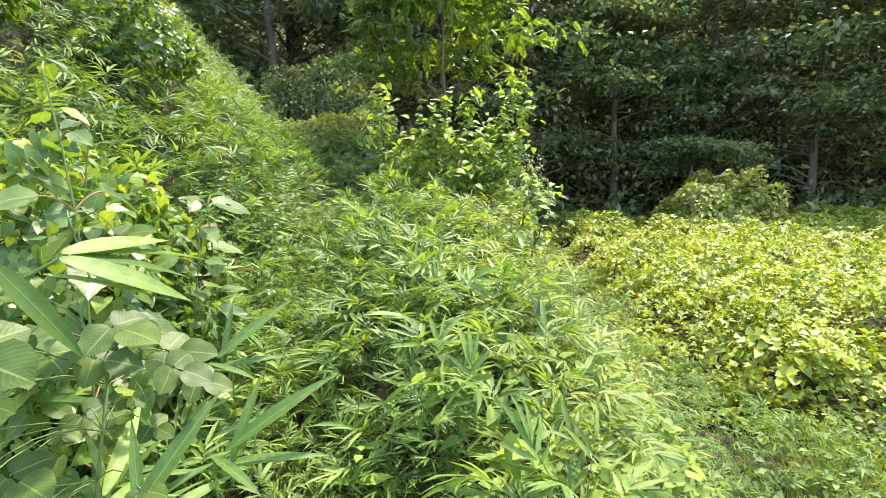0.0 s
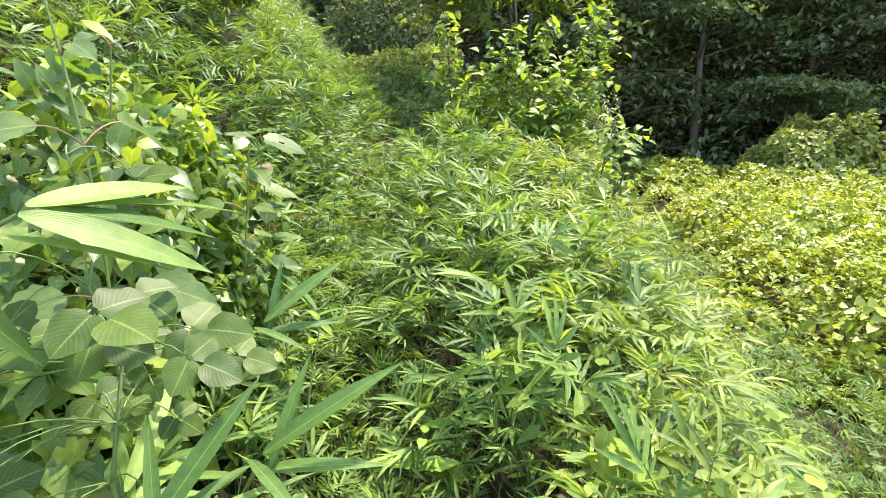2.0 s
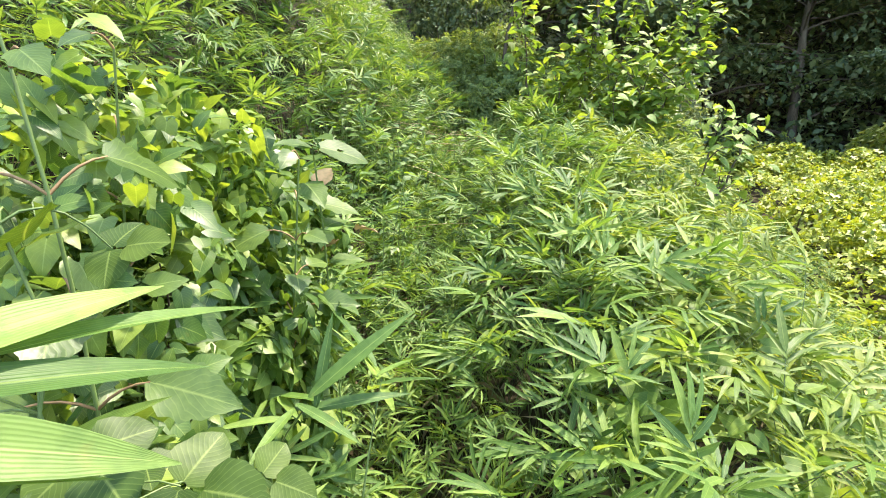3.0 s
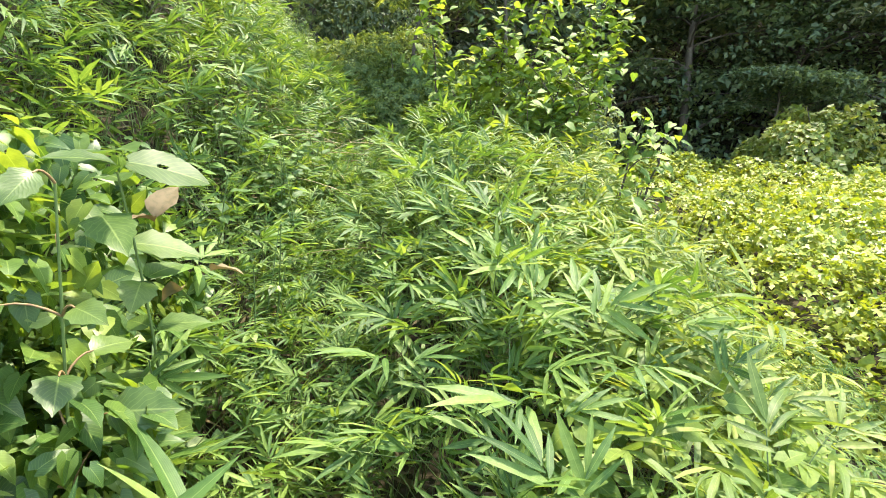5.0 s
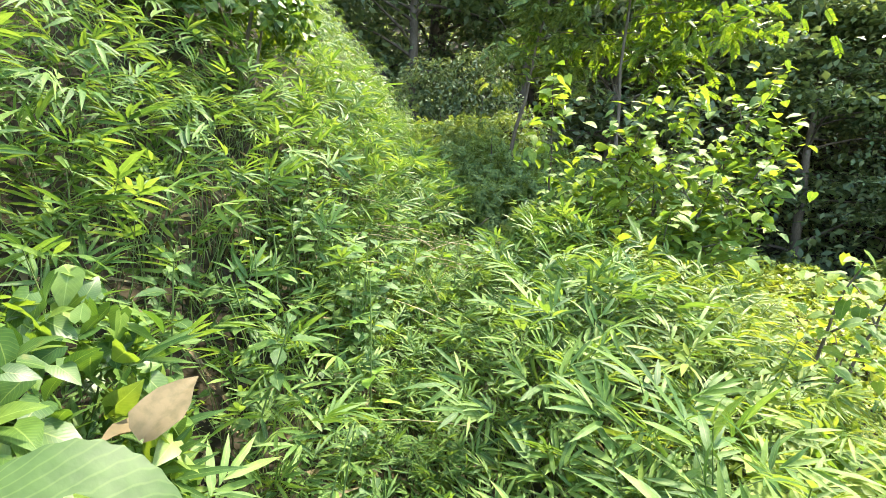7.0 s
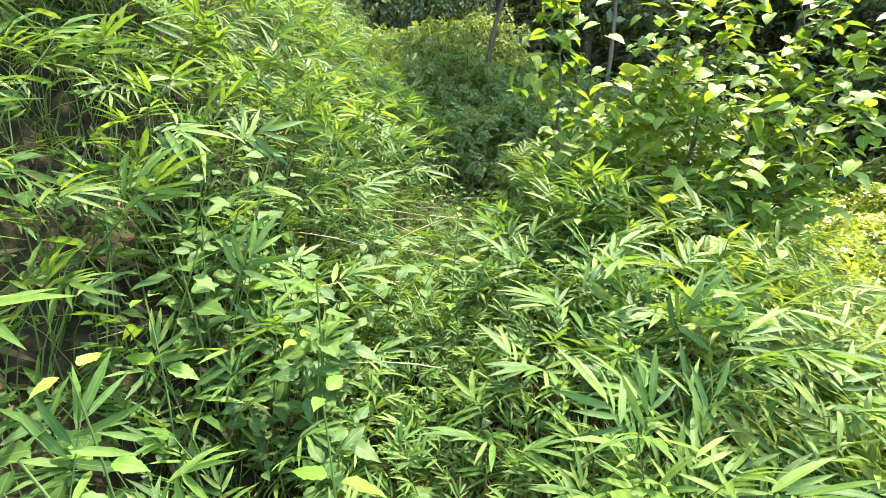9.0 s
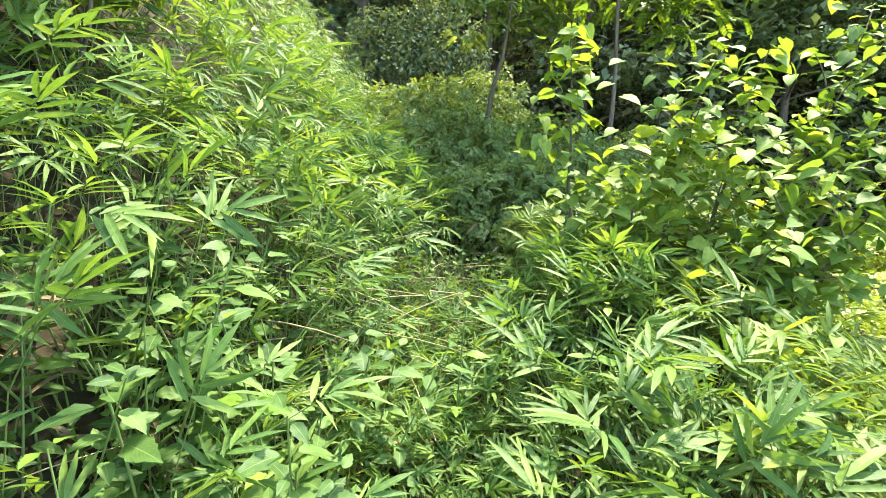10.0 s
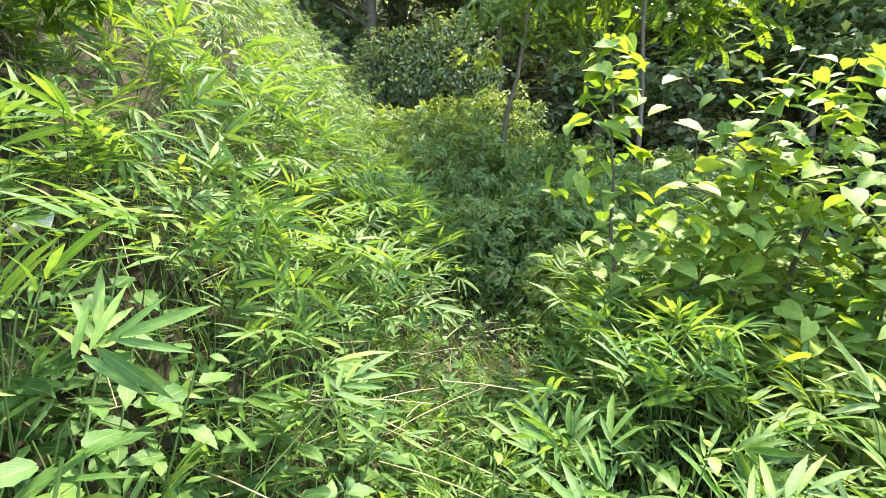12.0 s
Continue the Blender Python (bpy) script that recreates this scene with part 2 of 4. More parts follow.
def mesh_of(name, piece, *mats, smooth=True):
    v, q, u = piece
    me = bpy.data.meshes.new(name)
    me.vertices.add(len(v))
    me.vertices.foreach_set("co", np.ascontiguousarray(v, np.float32).ravel())
    me.loops.add(q.size)
    me.loops.foreach_set("vertex_index", np.ascontiguousarray(q, np.int32).ravel())
    me.polygons.add(len(q))
    me.polygons.foreach_set("loop_start", np.arange(0, q.size, 4, dtype=np.int32))
    me.polygons.foreach_set("loop_total", np.full(len(q), 4, np.int32))
    me.polygons.foreach_set("use_smooth", np.full(len(q), smooth))
    layer = me.uv_layers.new(name="UVMap")
    layer.data.foreach_set("uv", np.ascontiguousarray(u[q.ravel()], np.float32).ravel())
    me.update(calc_edges=True)
    me.validate()
    for m in mats:
        me.materials.append(m)
    return me


def tube(points, radii, sides=6):
    """A tapered stem through the points."""
    p = np.array(points, float)
    d = np.gradient(p, axis=0)
    d /= np.linalg.norm(d, axis=1, keepdims=True) + 1e-9
    ref = np.where(np.abs(d[:, 2:3]) > 0.9, np.array([[1.0, 0, 0]]), np.array([[0, 0, 1.0]]))
    a = np.cross(d, ref)
    a /= np.linalg.norm(a, axis=1, keepdims=True)
    b = np.cross(d, a)
    ang = np.linspace(0, 2 * np.pi, sides, endpoint=False)
    ring = a[:, None] * np.cos(ang)[None, :, None] + b[:, None] * np.sin(ang)[None, :, None]
    v = (p[:, None] + ring * np.array(radii)[:, None, None]).reshape(-1, 3)
    q = [(i * sides + j, i * sides + (j + 1) % sides, (i + 1) * sides + (j + 1) % sides, (i + 1) * sides + j) for i in range(len(p) - 1) for j in range(sides)]
    uv = np.stack([np.tile(np.arange(sides) / sides, len(p)), np.repeat(np.arange(len(p)) / len(p), sides)], 1)
    return v, np.array(q), uv


def limb(a, b, bend, n=7, rng=None, wob=0.0):
    """Points from a to b, bowed by the vector bend."""
    t = np.linspace(0, 1, n)[:, None]
    p = np.array(a) * (1 - t) + np.array(b) * t + np.array(bend) * (4 * t * (1 - t))
    if rng is not None and wob:
        w = rng.normal(0, wob, p.shape)
        w[0] = 0
        p = p + w
    return p


def part(name, mesh, parent, label=""):
    ob = new(name, mesh)
    ob.parent = parent
    return tagged(ob, label)


def stuff(name, piece, mat, label, category, *more):
    return tagged(new(name, mesh_of(name, piece, mat, *more)), label, category, kind="stuff")


# leaf shapes, all of length 1
SASA_FINE = [blade([(0, 0.01), (0.06, 0.04), (0.22, 0.07), (0.45, 0.074), (0.7, 0.057), (0.88, 0.025), (1, 0.002)], (-1, 0, 1), f, d) for f, d in ((0.3, 0.18), (0.45, 0.35), (0.2, 0.05), (0.35, 0.55))]
SASA_PLAIN = blade([(0, 0.02), (0.4, 0.078), (1, 0.002)], (-1, 0, 1), 0.35, 0.45)
SASA_MID = [blade([(0, 0.014), (0.2, 0.068), (0.62, 0.064), (1, 0.002)], (-1, 0, 1), f, d) for f, d in ((0.3, 0.2), (0.4, 0.4))]
HEART_FINE = blade([(0, 0.10), (0.08, 0.30), (0.25, 0.40), (0.5, 0.33), (0.75, 0.17), (0.9, 0.06), (1, 0.004)], (-1, -0.5, 0, 0.5, 1), 0.16, 0.25, 0.22, 0.12)
HEART_PLAIN = blade([(0, 0.24), (0.25, 0.38), (0.6, 0.26), (1, 0.01)], (-1, 0, 1), 0.2, 0.3, 0.18)
OVATE_FINE = blade([(0, 0.03), (0.06, 0.16), (0.14, 0.25), (0.24, 0.31), (0.34, 0.33), (0.44, 0.325), (0.54, 0.29), (0.64, 0.24), (0.74, 0.18), (0.84, 0.11), (0.92, 0.05), (1, 0.004)], (-1, -0.5, 0, 0.5, 1), 0.14, 0.22, 0.05, 0.10, 0.08)
MULBERRY_FINE = blade([(0, 0.13), (0.08, 0.29), (0.26, 0.37), (0.48, 0.33), (0.68, 0.22), (0.84, 0.11), (1, 0.004)], (-1, -0.5, 0, 0.5, 1), 0.16, 0.24, 0.16, 0.10, 0.04)
MULBERRY_MID = blade([(0, 0.17), (0.22, 0.38), (0.5, 0.33), (0.78, 0.17), (1, 0.006)], (-1, 0, 1), 0.18, 0.26, 0.14)
LEAFLET = blade([(0, 0.06), (0.3, 0.27), (0.65, 0.2), (1, 0.01)], (-1, 0, 1), 0.2, 0.2)
HEART_MID = blade([(0, 0.16), (0.12, 0.36), (0.42, 0.36), (0.75, 0.17), (1, 0.006)], (-1, 0, 1), 0.18, 0.28, 0.2)


def simple_leaf(w1, y1, w2, y2, fold):
    """Two halves folded along the rib."""
    v = [(0, 0, 0), (0, 1, -0.18), (-w1, y1, fold), (-w2, y2, fold * 0.6 - 0.08), (w1, y1, fold), (w2, y2, fold * 0.6 - 0.08)]
    return np.array(v, float), np.array([(0, 2, 3, 1), (0, 1, 5, 4)]), np.array([(0.5, 0), (0.5, 1), (0, y1), (0, y2), (1, y1), (1, y2)], float)


HEX = simple_leaf(0.27, 0.25, 0.22, 0.62, 0.08)
HEX_HEART = simple_leaf(0.42, 0.06, 0.30, 0.5, 0.08)
DIAMOND = (np.array([(0, 0, 0), (0.27, 0.45, 0.05), (0, 1, -0.12), (-0.27, 0.45, 0.05)], float), np.array([(0, 1, 2, 3)]), np.array([(0.5, 0), (1, 0.45), (0.5, 1), (0, 0.45)], float))


def turned(piece, m):
    v, q, u = piece
    return v @ np.array(m.to_3x3()).T + np.array(m.translation), q, u


# a drooping compound leaf of paired leaflets
PINNATE = joined([turned(HEX, pose(0, 0.12 + 0.11 * i, -0.25 * (0.12 + 0.11 * i) ** 2, -10, 0, side * 62) @ Matrix.Scale(0.24, 4)) for i in range(7) for side in (-1, 1)] + [turned(HEX, pose(0, 0.86, -0.19, -25) @ Matrix.Scale(0.24, 4))])

# a small feather of few leaflets
FEATHER = joined([turned(DIAMOND, pose(0, 0.1 + 0.22 * i, -0.2 * (0.1 + 0.22 * i) ** 2, -10, 0, side * 58) @ Matrix.Scale(0.42, 4)) for i in range(4) for side in (-1, 1)] + [turned(DIAMOND, pose(0, 0.72, -0.14, -25) @ Matrix.Scale(0.4, 4))])

# three leaflets on one stalk
ROUND_LEAFLET = blade([(0, 0.12), (0.07, 0.31), (0.22, 0.46), (0.42, 0.49), (0.6, 0.40), (0.76, 0.33), (0.9, 0.17), (1, 0.01)], (-1, -0.5, 0, 0.5, 1), 0.08, 0.16, 0.05, 0.12)
BROAD = (DIAMOND[0] * np.array([1.3, 1.0, 1.0]), DIAMOND[1], DIAMOND[2])
TRIFOLIATE = joined([turned(BROAD, pose(0, 0.05, 0)), turned(BROAD, pose(0, 0, 0, 5, 12, 78)), turned(BROAD, pose(0, 0, 0, 5, -12, -78))])

# ---- ground ----


def sheet(n=210, reach=420.0):
    s = np.sinh(np.linspace(-1, 1, n) * 5.2) / np.sinh(5.2)
    gx, gy = np.meshgrid(s * reach, s * reach + 4)
    v = np.stack([gx, gy, land(gx, gy)], 2).reshape(-1, 3)
    i = np.arange(n * n).reshape(n, n)
    q = np.stack([i[:-1, :-1], i[:-1, 1:], i[1:, 1:], i[1:, :-1]], 2).reshape(-1, 4)
    return v, q, v[:, :2] * 0.1


tagged(new("ground", mesh_of("ground", sheet(), SOIL)), "dark soil with leaf litter on a wooded hillside", "ground", kind="structure")

# ---- bamboo grass ----
R = np.random.default_rng(11)


def grass_stalk(rng, h, lean, leaves):
    """A leaning stalk with open hand-like fans of leaves at its top and joints: stem points, leaf feet, forward and up vectors, lengths."""
    side = rng.uniform(0, 2 * np.pi)
    out = np.array([math.cos(side), math.sin(side), 0])
    pts = limb((0, 0, -0.08), (*(out[:2] * lean), h), -out * lean * 0.35 + np.array([0, 0, 0.04]), 7)
    feet, fwd, ups, size = [], [], [], []
    left = leaves
    for fan in range(3):
        i = 6 * (1.0 - 0.16 * fan)
        i0 = min(int(i), 5)
        base = pts[i0] * (1 - i + i0) + pts[i0 + 1] * (i - i0)
        heading = side + (rng.normal(0, 0.4) if fan == 0 else rng.uniform(0.8, 5.4))
        rise = rng.uniform(0.3, 1.1)
        axis = np.array([math.cos(heading), math.sin(heading), rise])
        axis /= np.linalg.norm(axis)
        face = np.cross(np.cross(axis, [0, 0, 1.0]), axis) + rng.normal(0, 0.22, 3)
        across = np.cross(face, axis)
        across /= np.linalg.norm(across)
        if fan:
            base = base + axis * rng.uniform(0.05, 0.12)
        for j in range(min(left, (7, 5, 4)[fan])):
            a = radians((0 if j == 0 else 10 + 17 * ((j + 1) // 2)) + rng.normal(0, 5)) * (-1) ** j
            f = axis * math.cos(a) + across * math.sin(a) + rng.normal(0, 0.07, 3)
            f[2] -= 0.1 + 0.14 * abs(math.sin(a))
            feet.append(base - axis * 0.012 * j)
            fwd.append(f)
            ups.append(face + rng.normal(0, 0.16, 3))
            size.append(rng.uniform(0.115, 0.18) * (0.85 if fan else 1) * (1 - 0.035 * j))
        left -= (7, 5, 4)[fan]
        if left <= 0:
            break
    return pts, np.array(feet), np.array(fwd), np.array(ups), np.array(size)


STALKS = [grass_stalk(R, R.uniform(0.42, 0.68), R.uniform(0.14, 0.36), n) for n in (9, 12, 12, 14, 12, 9, 13, 11)]


def stalk_piece(stalk, leaf):
    pts, feet, fwd, ups, size = stalk
    wide = np.stack([size * R.uniform(0.8, 1.15, len(size)), size, size], 1)
    return spread(leaf, feet, frames_of(fwd, ups), wide)


TRAIL = ((0, 0), (-0.16, 0.5), (-0.21, 1.05), (-0.4, 1.5), (-0.54, 1.8), (-0.85, 2.7), (-0.92, 3.2), (-1.02, 3.6), (-1.2, 4.6))


def near_path(x, y):
    """Stalks beside the trodden line are shorter."""
    tx = np.interp(y, [p[1] for p in TRAIL], [p[0] for p in TRAIL])
    return 0.48 + 0.52 * step(0.18, 0.62, np.abs(x - tx))


def plant_turns(rng, n, lean=0.25, toward_x=0.0, toward_y=0.0):
    up = np.stack([rng.normal(toward_x, lean, n), rng.normal(toward_y, lean, n), np.ones(n)], 1)
    up /= np.linalg.norm(up, axis=1, keepdims=True)
    a = rng.uniform(0, 2 * np.pi, n)
    f = np.stack([np.cos(a), np.sin(a), np.zeros(n)], 1)
    x = np.cross(f, up)
    x /= np.linalg.norm(x, axis=1, keepdims=True)
    return np.stack([x, np.cross(up, x), up], 2)


def thicket(name, xs, ys, rng, leaf, mat, label, height=(0.65, 1.08), lean=0.25, toward=(0.0, 0.0), lift=0.0):
    """Many stalks too dense to count, rooted in the soil."""
    spots = np.stack([xs, ys, land(xs, ys) + lift], 1)
    turns = plant_turns(rng, len(xs), lean, *toward)
    which = rng.integers(0, len(STALKS), len(xs))
    size = rng.uniform(*height, len(xs)) * near_path(xs, ys)
    bits, stems = [], []
    for k, stalk in enumerate(STALKS):
        m = which == k
        if m.any():
            bits.append(spread(stalk_piece(stalk, leaf), spots[m], turns[m], size[m]))
            stems.append(spread(tube(stalk[0][::2], np.linspace(0.0032, 0.0016, 4), 3), spots[m], turns[m], size[m]))
    body = joined(bits)
    stem = joined(stems)
    v, q, u = joined([body, stem])
    me = mesh_of(name, (v, q, u), mat, CULM)
    idx = np.zeros(len(me.polygons), np.int32)
    idx[len(body[1]):] = 1
    me.polygons.foreach_set("material_index", idx)
    return tagged(new(name, me), label, "bamboo grass", kind="stuff")


def field_edge(y):
    """Where the field of creepers begins, seen across the slope."""
    return np.interp(y, (2.6, 3.3, 3.9, 4.8, 7.6, 13.6, 17.0), (6.0, 3.1, 2.15, 1.85, 2.3, 2.9, 2.9)) + 0.15 * np.sin(3.1 * y)


def scatter(rng, n, x0, x1, y0, y1, keep):
    x, y = rng.uniform(x0, x1, n), rng.uniform(y0, y1, n)
    m = keep(x, y)
    return x[m], y[m]


def sun_tinted(x, y):
    """Where stalks take the paler colour that holds painted sunlight: the brow between the path and the low ground."""
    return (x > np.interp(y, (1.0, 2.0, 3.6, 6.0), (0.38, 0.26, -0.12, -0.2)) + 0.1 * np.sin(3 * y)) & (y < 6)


x, y = scatter(R, 5600, -3.2, 1.3, 0.55, 7.2, lambda x, y: (x > -2.6) & ~sun_tinted(x, y) & (near_path(x, y) > 0.66) & (np.hypot(x, y) > 0.75) & (waves(x * 1.6, y * 1.6, 3.0) > R.uniform(-1.5, 0.05, len(x))) & ~((x < -0.95) & (x > -1.8) & (y > 2.85) & (y < 3.75) & (R.random(len(x)) < 0.7)) & ~((x < -1.35) & (x > -2.05) & (y > 3.7) & (y < 4.5) & (R.random(len(x)) < 0.7)))
thicket("bamboo_grass_thicket", x, y, R, SASA_MID[0], SASA, "dense green bamboo grass with long narrow leaves", lean=0.2)
# stalks on the brow, with sunlight painted into the leaf colour
x, y = scatter(R, 2500, -0.6, 1.4, 0.55, 6.5, lambda x, y: sun_tinted(x, y) & (near_path(x, y) > 0.66) & (x < 0.42 + 0.11 * y) & (R.random(len(x)) < 1.15 - 0.55 * np.clip(x, 0, 2)))
thicket("bamboo_grass_thicket", x, y, R, SASA_MID[1], SASA_SUN_TINT, "bamboo grass along the brow of the slope, sunlight painted into its paler leaves", (0.55, 0.9), toward=(0.15, -0.1))
x, y = scatter(R, 13500, -9.5, -1.0, -2.0, 12.5, lambda x, y: ((x < -2.3) | (y > 6.8)) & (x > -1.4 * y - 1.0) & (x > -7.5) & (waves(x * 1.2, y * 1.2, 4.0) > R.uniform(-1.6, 0.1, len(x))))
thicket("bamboo_grass_thicket", x, y, R, SASA_PLAIN, SASA, "thick bamboo grass covering the steep bank", (0.5, 0.88), toward=(0.6, -0.1))
x, y = scatter(R, 6500, 0.45, 4.9, 0.6, 9.0, lambda x, y: (x > 0.3 + 0.11 * y) & ((x < field_edge(y) + 0.25) | (y < 2.7)))
thicket("bamboo_grass_thicket", x, y, R, SASA_PLAIN, SASA, "short bamboo grass on the slope down to the field", (0.38, 0.66), toward=(0.2, 0))

# trodden, shorter stalks along the path itself
y = R.uniform(0.5, 5.6, 2300)
x = np.interp(y, [p[1] for p in TRAIL], [p[0] for p in TRAIL]) + R.normal(0, 0.26, 2300)
thicket("bamboo_grass_thicket", x, y, R, SASA_MID[0], SASA, "short trodden bamboo grass on the footpath", (0.75, 1.05), lean=0.3)

# ---- creeping leaves: helper ----


def carpet(name, piece, xs, ys, top, sizes, mat, label, category, rng, tilt=0.5, deep=0.12):
    n = len(xs)
    spots = np.stack([xs, ys, top - rng.exponential(deep, n)], 1)
    a = rng.uniform(0, 2 * np.pi, n)
    f = np.stack([np.cos(a), np.sin(a), rng.normal(-0.15, 0.3, n)], 1)
    up = np.stack([rng.normal(0, tilt, n), rng.normal(-0.2, tilt, n), np.ones(n)], 1)
    return stuff(name, spread(piece, spots, frames_of(f, up), sizes), mat, label, category)


# ---- the low field to the right ----
R2 = np.random.default_rng(23)


def creeper_top(x, y):
    """Upper face of the creepers: hummocks of two sizes that swell up from their edge."""
    swell = step(0.0, 0.9, x - field_edge(y))
    lumps = 0.55 * np.abs(waves(x * 0.5, y * 0.5, 2.0)) ** 0.8 + 0.36 * np.abs(waves(x * 1.25, y * 1.25, 5.0)) + 0.12 * waves(x * 3.3, y * 3.3, 1.0)
    return land(x, y) + 0.12 + swell * (0.2 + 1.25 * lumps)


n = 92000
d = 2.2 + 17 * R2.random(n) ** 1.5
a = np.radians(R2.uniform(2, 84, n))
x, y = 0.9 + d * np.sin(a), d * np.cos(a)
m = (x > field_edge(y)) & (y > 2.6) & (y < 17)
x, y = x[m], y[m]
top = creeper_top(x, y)
carpet("creeper_field", TRIFOLIATE, x, y, top, R2.uniform(0.03, 0.056, len(x)) * (1 + 0.045 * np.hypot(x, y)), FIELD, "yellow-green creepers sprawling over the sunlit low field", "creeper", R2, 0.6, 0.10)


def leafy_heap(rng, n, centre, radii, squash=0.0):
    """Spots and outward normals on the upper shell of an uneven heap."""
    d = rng.normal(0, 1, (n, 3))
    d[:, 2] = np.abs(d[:, 2]) - squash
    d /= np.linalg.norm(d, axis=1, keepdims=True)
    lump = 1 + 0.14 * np.sin(5 * d[:, 0] + 3 * d[:, 1]) + 0.12 * np.sin(7 * d[:, 1] - 4 * d[:, 2] + 1) + 0.08 * np.sin(13 * d[:, 0] - 11 * d[:, 2])
    r = lump - rng.exponential(0.07, n)
    return np.array(centre) + d * np.array(radii) * r[:, None], d


def heap_leaves(piece, rng, n, centre, radii, size, squash=0.0, hang=0.5):
    p, d = leafy_heap(rng, n, centre, radii, squash)
    f = rng.normal(0, 0.6, (n, 3)) + d * 0.5
    f[:, 2] -= hang
    return spread(piece, p, frames_of(f, d + rng.normal(0, 0.4, (n, 3)) + np.array([0, 0, 0.5])), rng.uniform(*size, n))


def bush(name, rng, n, centre, radii, size, mat, label, piece=HEX, stems=5, squash=0.0, category="bush"):
    """A bush: bare stems inside, leaves round about."""
    centre = np.array(centre, float)
    foot = np.array([centre[0], centre[1], float(land(centre[0], centre[1]))])
    root = new(name)
    root.location = foot
    for _ in range(stems):
        tip = centre + rng.normal(0, 0.45, 3) * np.array(radii) + np.array([0, 0, radii[2] * 0.3])
        part("stem", mesh_of("stem", tube(limb(np.array([0, 0, -0.1]) + rng.normal(0, 0.05, 3) * [1, 1, 0], tip - foot, rng.normal(0, 0.1, 3), 7), np.linspace(0.02, 0.006, 7) * max(1, radii[2]), 5), BARK), root)
    v, q, u = heap_leaves(piece, rng, n, centre - foot, radii, size, squash)
    part("foliage", mesh_of("foliage", (v, q, u), mat), root)
    return tagged(root, label, category)


bush("vine_covered_bush", R2, 5200, (7.75, 14.4, -0.1), (1.5, 1.4, 1.6), (0.09, 0.17), MOUND, "rounded bush smothered in pale flowering creepers in the field", HEX_HEART)
for cx, cy, r, h in ((11.4, 14.5, 2.2, 0.9), (14.0, 12.5, 2.4, 0.8), (5.2, 15.5, 1.5, 0.5), (11.0, 9.0, 1.6, 0.55)):
    bush("vine_covered_bush", R2, int(2400 * r), (cx, cy, -0.3), (r, r * 0.8, h), (0.09, 0.16), FIELD, "low swell of yellow-green creepers in the field", HEX_HEART)
bush("small_bush", R2, 1700, (1.12, 3.6, -0.02), (0.36, 0.36, 0.3), (0.025, 0.045), MOUND, "small bush with tiny yellowish leaves below the path")

# ---- woods behind ----
R3 = np.random.default_rng(37)


def tree(rng, name, height, spread_r, leaves, size, mat, label, clumps=60, low=0.25, piece=DIAMOND, trunk_r=0.16, flat=0.35, lean=0.0):
    root = new(name)
    top = np.array([rng.normal(0, 0.3) + lean, rng.normal(0, 0.3), height * 0.93])
    bole = limb((0, 0, -0.3), top, rng.normal(0, 0.15, 3), 12, rng, 0.03)
    wood = [tube(bole, np.linspace(trunk_r, trunk_r * 0.15, 12), 9)]
    feet, fw, up, sz = [], [], [], []
    per = leaves // clumps
    for k in range(clumps):
        t = rng.uniform(low, 1.0)
        i = t * 11
        i0 = min(int(i), 10)
        base = bole[i0] * (1 - i + i0) + bole[i0 + 1] * (i - i0)
        a = rng.uniform(0, 2 * np.pi)
        reach = spread_r * (1.1 - 0.75 * t ** 2.2) * rng.uniform(0.3, 1.05)
        tip = base + np.array([math.cos(a) * reach, math.sin(a) * reach, reach * rng.uniform(-0.12, 0.45)])
        pts = limb(base, tip, (0, 0, reach * 0.08), 6, rng, 0.02)
        wood.append(tube(pts, np.linspace(trunk_r * 0.32 * (1.15 - t), 0.006, 6), 5))
        c = tip + rng.normal(0, 1, (per, 3)) * np.array([0.5, 0.5, 0.5 * flat]) * spread_r * 0.33
        c[:, 2] -= 0.12 * np.hypot(c[:, 0] - tip[0], c[:, 1] - tip[1])
        feet.append(c)
        f = rng.normal(0, 1, (per, 3))
        f[:, 2] = f[:, 2] * 0.4 - 0.35
        fw.append(f)
        up.append(rng.normal(0, 0.4, (per, 3)) + np.array([0, 0, 1.0]))
        sz.append(rng.uniform(*size, per))
    part("trunk", mesh_of("trunk", joined(wood), BARK), root, "grey-brown trunk with spreading limbs")
    part("crown", mesh_of("crown", spread(piece, np.concatenate(feet), frames_of(np.concatenate(fw), np.concatenate(up)), np.concatenate(sz)), mat), root)
    return tagged(root, label, "tree", "trees of the wood")


def put(ob, x, y, turn=0.0, size=1.0):
    m = pose(x, y, float(land(x, y)), 0, 0, turn) @ Matrix.Diagonal((size, size, size, 1))
    ob.matrix_basis = m
    return ob


